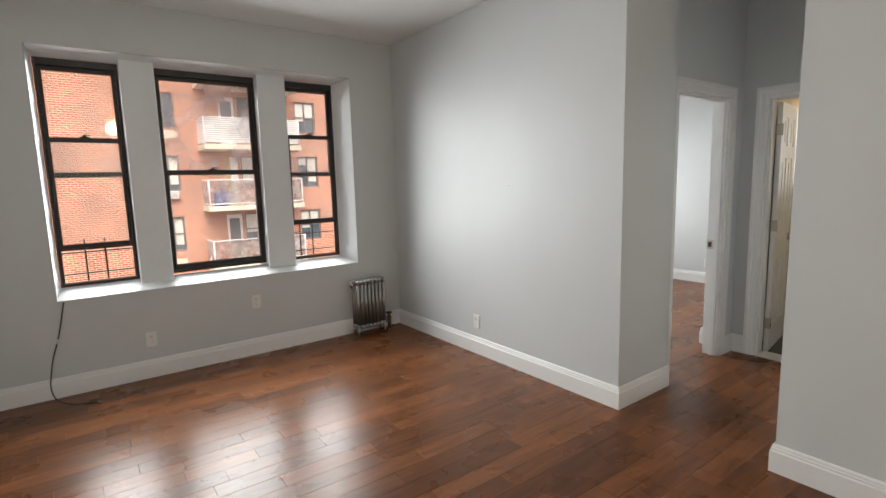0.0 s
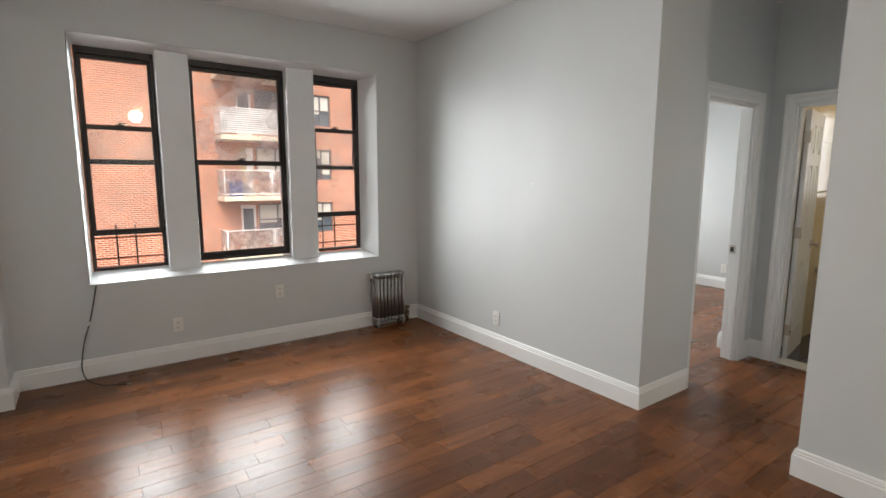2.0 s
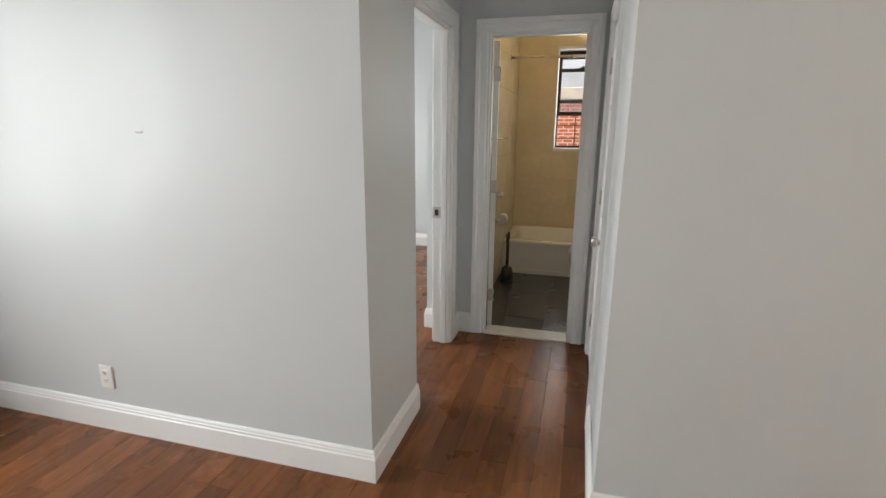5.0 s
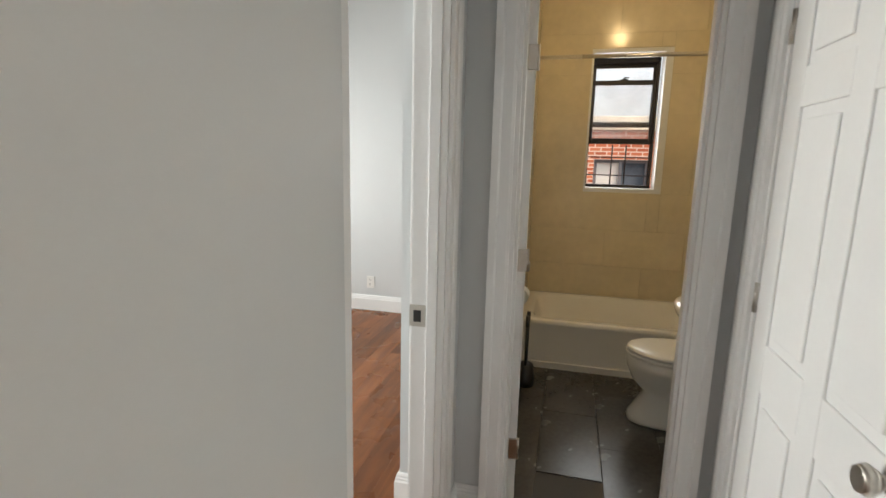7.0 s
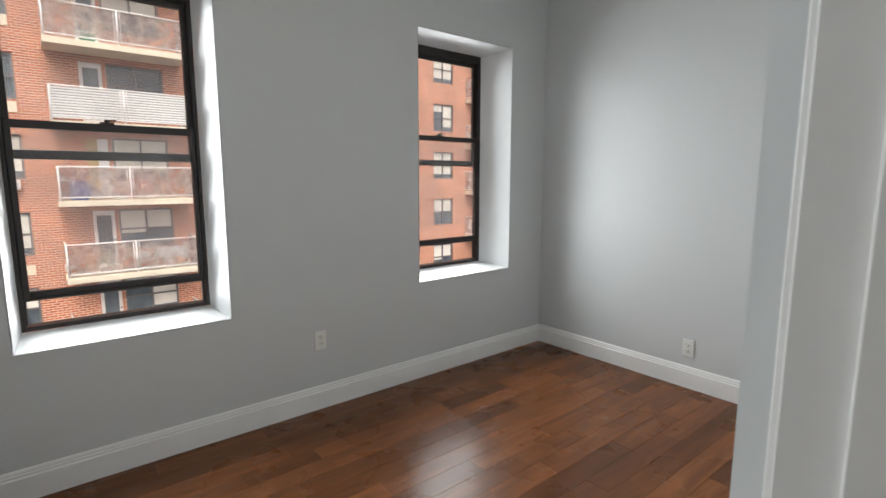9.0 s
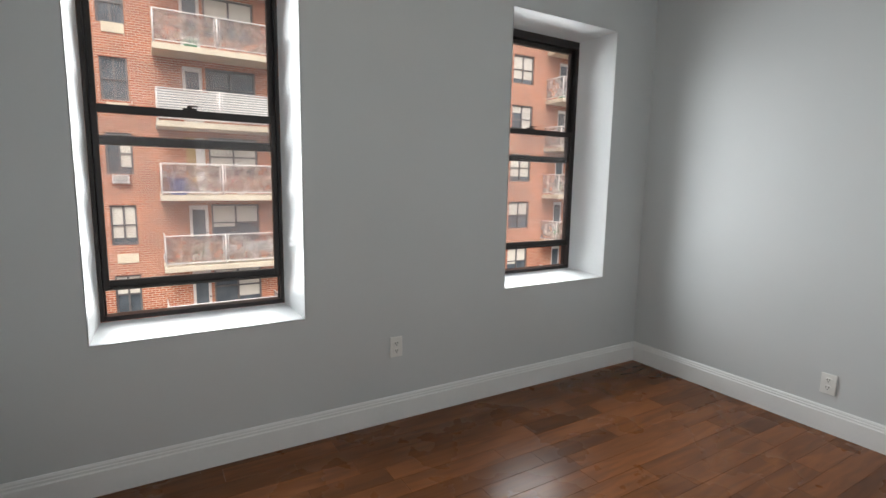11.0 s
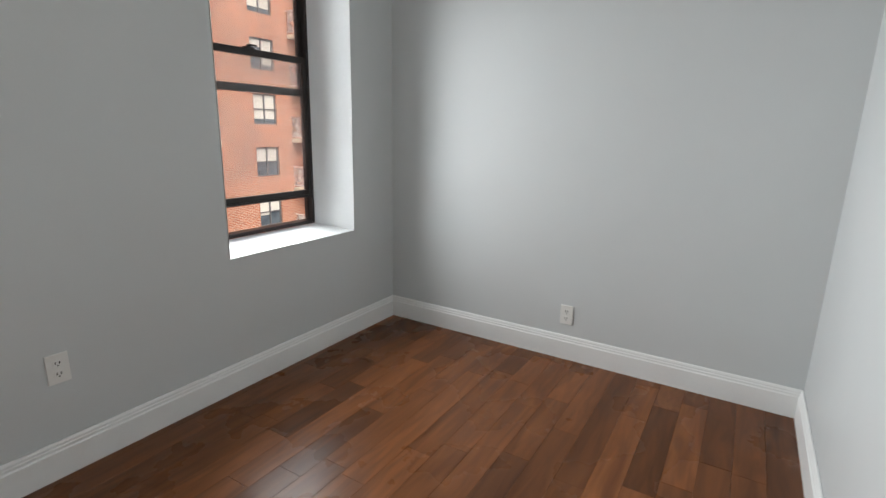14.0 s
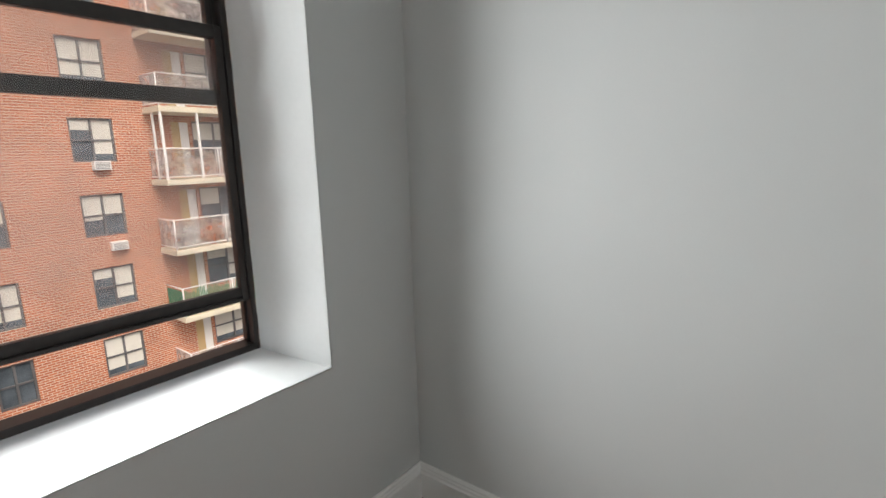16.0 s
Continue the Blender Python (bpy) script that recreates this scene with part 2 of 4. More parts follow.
def add_tube(bm, a, b, r0, r1=None, seg=12, mat=0):
    a, b = Vector(a), Vector(b)
    r1 = r0 if r1 is None else r1
    q = (b - a).to_track_quat("Z", "Y")
    rings = []
    for p, r in ((a, r0), (b, r1)):
        rings.append([bm.verts.new(p + q @ Vector((r * math.cos(2 * math.pi * k / seg), r * math.sin(2 * math.pi * k / seg), 0))) for k in range(seg)])
    for k in range(seg):
        f = bm.faces.new((rings[0][k], rings[0][(k + 1) % seg], rings[1][(k + 1) % seg], rings[1][k]))
        f.material_index, f.smooth = mat, True
    for ring in rings:
        f = bm.faces.new(ring)
        f.material_index = mat


def add_loft(bm, rings, mat=0, caps=(True, True)):
    """Rings of points of the same count, skinned smoothly."""
    vs = [[bm.verts.new(p) for p in ring] for ring in rings]
    n = len(vs[0])
    for a, b in zip(vs, vs[1:]):
        for k in range(n):
            f = bm.faces.new((a[k], a[(k + 1) % n], b[(k + 1) % n], b[k]))
            f.material_index, f.smooth = mat, True
    for flag, ring in zip(caps, (vs[0], vs[-1])):
        if flag:
            f = bm.faces.new(ring)
            f.material_index = mat


def oval(cx, cy, z, rx, ry, n=28, power=2.0):
    out = []
    for k in range(n):
        a = 2 * math.pi * k / n
        c, s = math.cos(a), math.sin(a)
        out.append((cx + rx * math.copysign(abs(c) ** (2 / power), c), cy + ry * math.copysign(abs(s) ** (2 / power), s), z))
    return out


def box_thing(name, x0, y0, z0, x1, y1, z1, mat, parent=None, bevel=0.0):
    bm = bmesh.new()
    add_box(bm, x0, y0, z0, x1, y1, z1, 0, bevel)
    return mesh(name, bm, mat, parent)


def wall(name, axis, c0, c1, a0, a1, z0, z1, holes=(), mat=None, parent=None):
    """A wall between c0 and c1 across, from a0 to a1 along 'x' or 'y', with openings (a0, a1, z0, z1) through it."""
    A = sorted({a0, a1, *[h[0] for h in holes], *[h[1] for h in holes]})
    Z = sorted({z0, z1, *[h[2] for h in holes], *[h[3] for h in holes]})
    A, Z = [a for a in A if a0 <= a <= a1], [z for z in Z if z0 <= z <= z1]

    def solid(i, k):
        if not (0 <= i < len(A) - 1 and 0 <= k < len(Z) - 1):
            return False
        a, z = (A[i] + A[i + 1]) / 2, (Z[k] + Z[k + 1]) / 2
        return not any(h[0] < a < h[1] and h[2] < z < h[3] for h in holes)

    bm = bmesh.new()
    cache = {}

    def vert(a, c, z):
        key = (round(a, 4), round(c, 4), round(z, 4))
        if key not in cache:
            cache[key] = bm.verts.new((a, c, z) if axis == "x" else (c, a, z))
        return cache[key]

    for i in range(len(A) - 1):
        for k in range(len(Z) - 1):
            if not solid(i, k):
                continue
            p, q, u, v = A[i], A[i + 1], Z[k], Z[k + 1]
            for c in (c0, c1):
                bm.faces.new((vert(p, c, u), vert(q, c, u), vert(q, c, v), vert(p, c, v)))
            for di, dk, e in ((-1, 0, ((p, u), (p, v))), (1, 0, ((q, u), (q, v))), (0, -1, ((p, u), (q, u))), (0, 1, ((p, v), (q, v)))):
                if not solid(i + di, k + dk):
                    (s, t), (s2, t2) = e
                    bm.faces.new((vert(s, c0, t), vert(s2, c0, t2), vert(s2, c1, t2), vert(s, c1, t)))
    ob = mesh(name, bm, mat or PAINT, parent)
    if not parent:
        tagged(ob, kind="structure")
    return ob


def sweep(name, pts, profile, m, mat, parent=None):
    """A moulding: profile (offset to the left of the line, height) carried along pts with mitred corners; m turns its plane into the world."""
    pts = [Vector(p) for p in pts]
    rows = []
    for i, p in enumerate(pts):
        d = [(b - a).normalized() for a, b in zip(pts[max(0, i - 1):i + 1], pts[max(0, i - 1) + 1:i + 2])]
        d = d if d else [(pts[i + 1] - p).normalized()]
        ns = [Vector((-e.y, e.x)) for e in d]
        n = sum(ns, Vector((0, 0))) / len(ns)
        n = n / n.length_squared
        rows.append([m @ Vector((p.x + n.x * o, p.y + n.y * o, h)) for o, h in profile])
    bm = bmesh.new()
    vs = [[bm.verts.new(p) for p in r] for r in rows]
    k = len(profile)
    for a, b in zip(vs, vs[1:]):
        for j in range(k):
            bm.faces.new((a[j], a[(j + 1) % k], b[(j + 1) % k], b[j]))
    bm.faces.new(vs[0])
    bm.faces.new(vs[-1])
    ob = mesh(name, bm, mat, parent)
    return ob


BASE = [(0.0, 0.0), (0.017, 0.0), (0.017, 0.108), (0.013, 0.114), (0.013, 0.124), (0.010, 0.128), (0.010, 0.136), (0.005, 0.145), (0.0, 0.145)]


def baseboard(pts):
    return tagged(sweep("baseboard", pts, BASE, Matrix.Identity(4), TRIM), "white moulded wooden baseboard along the wall", kind="structure")


CASE = [(0.0, 0.0), (0.0, 0.014), (0.012, 0.018), (0.05, 0.014), (0.058, 0.020), (0.085, 0.022), (0.085, 0.0)]


def door_casing(axis, face, a0, a1, top, out, width=0.085):
    """Casing round an opening on a wall face; out: +1 or -1, the way the face looks."""
    if axis == "x":
        m = Matrix(((1, 0, 0, 0), (0, 0, out, face), (0, 1, 0, 0), (0, 0, 0, 1)))
    else:
        m = Matrix(((0, 0, out, face), (1, 0, 0, 0), (0, 1, 0, 0), (0, 0, 0, 1)))
    prof = [(o * width / 0.085, h) for o, h in CASE]
    ob = sweep("trim", [(a0, 0.0), (a0, top), (a1, top), (a1, 0.0)], prof, m, TRIM)
    return tagged(ob, "white moulded wooden door casing", kind="structure")


# ---- rooms ----
H = 2.812
YL, YB = 2.63, 2.71      # inner faces of the street wall, living room and bedroom
YO = 3.07                # its outer face
XW, XE = -3.43, 4.155    # west wall of the living room, east wall of the bedroom
GAP = 0.004

AWIN = (0.737, 1.626, 0.648, 2.364)
BWIN = (2.868, 3.76, 0.68, 2.362)
wall("wall_street_living", "x", YL, YO, XW - 0.15, 0.14, 0, H, [(-2.824, -0.458, 0.694, 2.454)])
wall("wall_street_bedroom", "x", YB, YO, 0.14, XE + 0.25, 0, H, [AWIN, BWIN])
wall("wall_party", "y", 0.0, 0.14, 0.155, YL, 0, H)
wall("wall_hall_pier", "x", 0.0, 0.155, 0.0, 0.583, 0, H)
wall("wall_hall_north", "x", 0.045, 0.155, 0.583, 1.66, 0, H, [(0.675, 1.43, 0, 2.04)])
wall("wall_bath_partition", "x", 0.0, 0.275, 1.78, XE, 0, H)
wall("wall_west", "y", XW - 0.15, XW, -4.6, YL, 0, H)
wall("wall_pier", "x", 2.31, YL, XW, -3.29, 0, H)
wall("wall_south", "x", -4.75, -4.6, XW - 0.15, 0.12, 0, H)
wall("wall_east_living", "y", 0.0, 0.12, -4.6, -0.885, 0, H)
wall("wall_hall_south", "x", -1.005, -0.885, 0.12, 1.66, 0, H, [(0.70, 1.50, 0, 2.04)])
wall("wall_closet_back", "x", -1.62, -1.56, 0.12, 1.66, 0, H)
wall("wall_bath_door", "y", 1.66, 1.78, -1.62, 0.275, 0, H, [(-0.765, -0.135, 0, 2.04)])
wall("wall_bedroom_east", "y", XE, XE + 0.25, 0.0, YB, 0, H)
wall("wall_bath_east", "y", 4.08, 4.42, -1.62, 0.0, 0, H, [(-1.02, -0.438, 1.2, 2.293)], TILEW)
wall("wall_bath_south", "x", -1.62, -1.51, 1.78, 4.08, 0, H, (), TILEW)
box_thing("wall_bath_north", 1.78, -0.03, 0, 4.08, -0.002, H, TILEW)["kind"] = "structure"
ceiling = tagged(box_thing("ceiling", XW - 0.15, -4.75, H + 0.001, XE + 0.27, YO, H + 0.2, CEIL), "flat white plastered ceiling", kind="structure")


def reveal(name, front, back, y0, y1):
    """Plastered lining of a window opening, splayed from the room face to the frame."""
    bm = bmesh.new()
    (a0, a1, b0, b1), (c0, c1, d0, d1) = front, back
    f = [(a0, b0), (a1, b0), (a1, b1), (a0, b1)]
    g = [(c0, d0), (c1, d0), (c1, d1), (c0, d1)]
    o = [(min(a0, c0) - 0.02, min(b0, d0) - 0.02), (max(a1, c1) + 0.02, min(b0, d0) - 0.02), (max(a1, c1) + 0.02, max(b1, d1) + 0.02), (min(a0, c0) - 0.02, max(b1, d1) + 0.02)]
    F = [bm.verts.new((x, y0 - 0.002, z)) for x, z in f]
    G = [bm.verts.new((x, y1, z)) for x, z in g]
    O = [bm.verts.new((x, y1, z)) for x, z in o]
    for k in range(4):
        j = (k + 1) % 4
        bm.faces.new((F[k], F[j], G[j], G[k]))
        bm.faces.new((G[k], G[j], O[j], O[k]))
        bm.faces.new((F[k], O[k], O[j], F[j]))
    return tagged(mesh(name, bm, REVEAL), "white painted plaster window reveal and sill", kind="structure")


reveal("trim_reveal_living", (-2.82, -0.462, 0.698, 2.45), (-2.795, -0.556, 0.758, 2.41), YL, 2.83)
reveal("trim_reveal_bedroom_west", (0.741, 1.622, 0.652, 2.36), (0.768, 1.577, 0.69, 2.335), YB, 2.93)
reveal("trim_reveal_bedroom_east", (2.872, 3.756, 0.684, 2.358), (2.875, 3.685, 0.712, 2.335), YB, 2.975)
for a, b in ((-2.288, -2.058), (-1.286, -1.038)):
    tagged(box_thing("trim_window_post", a, 2.74, 0.70, b, 3.04, 2.448, REVEAL, None, 0.006), "white painted plaster post between the windows", kind="structure")


def sash_window(name, x0, x1, z0, z1, y, lower, height, upper, label, guard=None, turn=None, panes=None):
    """A double-hung window: outer frame, a lower sash standing at z = lower, an upper sash down to z = upper."""
    root = new(name)
    tagged(root, label, "window", "sash windows", "structure")
    w = 0.018
    bm = bmesh.new()
    add_box(bm, x0, y, z0, x0 + w, y + 0.068, z1, 0, 0.003)
    add_box(bm, x1 - w, y, z0, x1, y + 0.07, z1, 0, 0.003)
    add_box(bm, x0 + w, y + 0.001, z1 - 0.05, x1 - w, y + 0.069, z1, 0, 0.003)
    add_box(bm, x0 + w, y + 0.001, z0, x1 - w, y + 0.069, z0 + 0.022, 0, 0.003)
    for x in (x0 + w, x1 - w - 0.008):
        add_box(bm, x, y + 0.0335, z0 + 0.022, x + 0.008, y + 0.0365, z1 - 0.05)
    mesh("frame", bm, BRONZE, root)

    def sash(a, b, yy, low_rail, top_rail, glass, latch):
        s = 0.023
        xa, xb = x0 + w + 0.003, x1 - w - 0.003
        bm = bmesh.new()
        add_box(bm, xa, yy, a, xa + s, yy + 0.028, b, 0, 0.002)
        add_box(bm, xb - s, yy, a, xb, yy + 0.028, b, 0, 0.002)
        add_box(bm, xa + s, yy + 0.001, a, xb - s, yy + 0.027, a + low_rail, 0, 0.002)
        add_box(bm, xa + s, yy + 0.001, b - top_rail, xb - s, yy + 0.027, b, 0, 0.002)
        if latch:
            c = (xa + xb) / 2
            add_box(bm, c - 0.03, yy + 0.004, b, c + 0.03, yy + 0.03, b + 0.010, 0, 0.003)
            add_tube(bm, (c, yy + 0.015, b + 0.008), (c, yy + 0.015, b + 0.022), 0.011)
            add_box(bm, c - 0.005, yy - 0.015, b + 0.014, c + 0.035, yy + 0.004, b + 0.021, 0, 0.002)
            add_box(bm, xa + s, yy - 0.012, a + 0.006, xb - s, yy + 0.001, a + 0.016, 0, 0.002)
        ob = mesh("sash", bm, BRONZE, root)
        pane = box_thing("pane", xa + s - 0.004, yy + 0.012, a + low_rail - 0.004, xb - s + 0.004, yy + 0.016, b - top_rail + 0.004, glass, ob)
        pane.visible_shadow = False

    lower_glass, upper_glass = panes or (GLASS2, GLASS)
    sash(lower, lower + height, y + 0.004, 0.045, 0.036, lower_glass, True)
    sash(upper, z1 - 0.05, y + 0.038, 0.042, 0.03, upper_glass, False)
    if guard:
        bm = bmesh.new()
        gy = y + 0.15
        zs, xs = guard
        for z in zs:
            add_tube(bm, (x0 - 0.03, gy, z), (x1 + 0.03, gy, z), 0.005, seg=8)
        for x in xs:
            add_tube(bm, (x, gy - 0.01, zs[0] - 0.10), (x, gy - 0.01, zs[-1] + 0.10), 0.006, seg=8)
        for x in (x0 - 0.03, x1 + 0.03):
            for z in zs:
                add_tube(bm, (x, y + 0.05, z), (x, gy + 0.004, z), 0.005, seg=8)
        mesh("guard", bm, BRONZE, root)
    if turn:
        root.matrix_world = turn
    return root


sash_window("window_1", -2.792, -2.288, 0.758, 2.41, 2.83, 1.028, 0.83, 1.566, "dark bronze sash window, lower sash raised", ((0.83, 0.995), (-2.62, -2.49)))
sash_window("window_2", -2.058, -1.286, 0.772, 2.41, 2.83, 0.795, 0.82, 1.575, "dark bronze sash window, closed, with dusty, glare-hazed glass", panes=(GLASS2, GLASS3))
sash_window("window_3", -1.038, -0.556, 0.765, 2.41, 2.83, 1.098, 0.835, 1.548, "dark bronze sash window, lower sash raised", ((0.83, 0.995), (-0.90, -0.775)))
sash_window("window_4", 0.768, 1.577, 0.69, 2.335, 2.93, 0.83, 0.82, 1.478, "large dark bronze sash window, slightly raised")
sash_window("window_5", 2.875, 3.685, 0.712, 2.335, 2.975, 0.882, 0.825, 1.488, "dark bronze sash window, lower sash raised")
sash_window("window_6", -0.262, 0.262, -0.515, 0.515, 0.0, -0.165, 0.50, -0.03, "small dark bronze bathroom sash window, raised", ((-0.42, -0.27), (-0.04, 0.07)), pose(4.25, -0.70, 1.75, 0, 0, -90))
bm = bmesh.new()
for q in ((-1.022, 1.2, -0.968, 2.293), (-0.452, 1.2, -0.436, 2.293), (-0.968, 1.2, -0.452, 1.234), (-0.968, 2.263, -0.452, 2.293)):
    add_box(bm, 4.078, q[0], q[1], 4.25, q[2], q[3], 0, 0.002)
tagged(mesh("trim_reveal_bath", bm, REVEAL), "white painted bathroom window reveal", kind="structure")

# baseboards
baseboard([(0.583, -0.002), (-0.002, -0.002), (-0.002, YL - 0.002), (-0.14, YL - 0.002)])
baseboard([(-0.14, YL - 0.003), (-3.288, YL - 0.003), (-3.288, 2.308), (XW + 0.002, 2.308), (XW + 0.002, -4.598), (-0.002, -4.598), (-0.002, -0.883), (0.628, -0.883)])
baseboard([(1.658, -0.058), (1.658, 0.043), (1.512, 0.043)])
baseboard([(1.572, -0.883), (1.658, -0.883)])
baseboard([(1.525, 0.157), (1.658, 0.157), (1.658, 0.277), (XE - 0.002, 0.277), (XE - 0.002, YB - 0.002), (0.142, YB - 0.002), (0.142, 0.157), (0.584, 0.157)])
door_casing("x", 0.045, 0.675, 1.43, 2.04, -1, 0.08)
door_casing("x", 0.155, 0.671, 1.438, 2.04, 1)
door_casing("y", 1.66, -0.765, -0.135, 2.04, -1, 0.075)
door_casing("x", -0.885, 0.70, 1.50, 2.04, 1, 0.07)


def jamb(axis, c0, c1, a0, a1, top, stop):
    bm = bmesh.new()
    t = 0.016
    def put(p, q, u, v, e0, e1):
        if axis == "x":
            add_box(bm, p, e0, u, q, e1, v, 0, 0.002)
        else:
            add_box(bm, e0, p, u, e1, q, v, 0, 0.002)
    for e0, e1, g in ((c0 - 0.002, c1 + 0.002, t), (stop, stop + 0.035, t + 0.012)):
        put(a0 - 0.001, a0 + g, 0.0, top, e0, e1)
        put(a1 - g, a1 + 0.001, 0.0, top, e0, e1)
        put(a0 + g, a1 - g, top - g, top + 0.001, e0, e1)
    return tagged(mesh("trim_jamb", bm, TRIM), "white painted door jamb with stop", kind="structure")


jamb("x", 0.045, 0.155, 0.675, 1.43, 2.04, 0.065)
jamb("y", 1.66, 1.78, -0.765, -0.135, 2.04, 1.68)
jamb("x", -1.005, -0.885, 0.70, 1.50, 2.04, -0.965)
bm = bmesh.new()
add_box(bm, 1.411, 0.105, 0.875, 1.416, 0.161, 0.95, 0, 0.002)
add_box(bm, 1.4095, 0.12, 0.892, 1.4125, 0.146, 0.932, 1)
tagged(mesh("strike_plate", bm, [STEEL, HOLLOW]), "brushed nickel strike plate in the white door jamb", "strike plate")


def knob_parts(root, x, y, z, out):
    bm = bmesh.new()
    add_tube(bm, (x, y, z), (x, y + out * 0.008, z), 0.032, seg=20)
    add_tube(bm, (x, y + out * 0.008, z), (x, y + out * 0.035, z), 0.012, seg=14)
    add_tube(bm, (x, y + out * 0.030, z), (x, y + out * 0.045, z), 0.018, 0.028, seg=20)
    add_tube(bm, (x, y + out * 0.045, z), (x, y + out * 0.060, z), 0.028, 0.022, seg=20)
    ob = mesh("knob", bm, STEEL, root)
    ob["label"] = "brushed nickel knob"


def panel_door(name, width, label, knob_out=(1,)):
    """A moulded six-panel door leaf; x runs from the hinge, the leaf is centred on y = 0."""
    root = tagged(new(name), label, "door", "", "structure")
    h, t = 2.01, 0.035
    bm = bmesh.new()
    add_box(bm, 0, -t / 2 + 0.007, 0.008, width, t / 2 - 0.007, h)
    st = 0.10
    xs = (0.0, st, width / 2 - 0.045, width / 2 + 0.045, width - st, width)
    zs = (0.008, 0.22, 0.80, 0.94, 1.58, 1.68, 1.90, h)
    for sgn in (-1, 1):
        y0, y1 = sorted((sgn * (t / 2 - 0.008), sgn * t / 2))
        for a, b in ((0, 1), (2, 3), (4, 5)):
            add_box(bm, xs[a], y0, 0.008, xs[b], y1, h, 0, 0.003)
        for a, b in ((0, 1), (2, 3), (4, 5), (6, 7)):
            for c, d in ((1, 2), (3, 4)):
                add_box(bm, xs[c], y0, zs[a], xs[d], y1, zs[b], 0, 0.003)
        for a, b in ((1, 2), (3, 4), (5, 6)):
            for c, d in ((1, 2), (3, 4)):
                add_box(bm, xs[c] + 0.03, y0, zs[a] + 0.03, xs[d] - 0.03, y1 - 0.001 if sgn > 0 else y1, zs[b] - 0.03, 0, 0.006)
    mesh("leaf", bm, TRIM, root)
    for z in (0.25, 1.05, 1.80):
        bm = bmesh.new()
        add_tube(bm, (-0.004, knob_out[0] * (t / 2 + 0.004), z - 0.045), (-0.004, knob_out[0] * (t / 2 + 0.004), z + 0.045), 0.007)
        add_box(bm, -0.012, -t / 2 - 0.001, z - 0.044, -0.001, t / 2 + 0.001, z + 0.044, 0, 0.001)
        mesh("hinge", bm, STEEL, root)["label"] = "brushed nickel hinge"
    for o in knob_out:
        knob_parts(root, width - 0.065, o * t / 2, 0.92, o)
    return root


bath_door = panel_door("door_bath", 0.57, "white six-panel bathroom door standing open", (-1,))
bath_door.matrix_world = pose(1.800, -0.170, 0.0, 0, 0, 9.0)
closet_door = panel_door("door_closet", 0.763, "white six-panel closet door, closed", (-1,))
closet_door.matrix_world = pose(1.482, -0.907, 0.0, 0, 0, 180)

# ---- living room things ----
def outlet(x, y, z, face):
    """A duplex outlet; face: the turn about z from looking toward -y."""
    root = tagged(new("wall_outlet"), "white plastic duplex wall outlet on the grey wall", "outlet", "wall outlets")
    bm = bmesh.new()
    add_box(bm, -0.037, -0.007, -0.058, 0.037, 0, 0.058, 0, 0.003)
    mesh("plate", bm, PLASTIC, root)
    for dz in (-0.021, 0.021):
        bm = bmesh.new()
        add_loft(bm, [[(p[0], -0.006, p[1] + dz) for p in oval(0, 0, 0, 0.017, 0.0145, 20, 3)], [(p[0], -0.0095, p[1] + dz) for p in oval(0, 0, 0, 0.0165, 0.014, 20, 3)]])
        for dx in (-0.007, 0.006):
            add_box(bm, dx - 0.0016, -0.0102, dz - 0.002, dx + 0.0016, -0.009, dz + 0.008, 1)
        add_tube(bm, (0, -0.0102, dz - 0.008), (0, -0.009, dz - 0.008), 0.003, seg=8, mat=1)
        mesh("receptacle", bm, [PLASTIC, HOLLOW], root)
    root.matrix_world = pose(x, y, z, 0, 0, face)
    return root


outlet(-2.275, YL - 0.001, 0.305, 0)
outlet(-1.46, YL - 0.001, 0.47, 0)
outlet(-0.001, 1.373, 0.28, -90)
outlet(2.124, YB - 0.001, 0.427, 0)
outlet(XE - 0.001, 1.436, 0.272, -90)
outlet(XW + 0.001, 1.25, 0.36, 90)


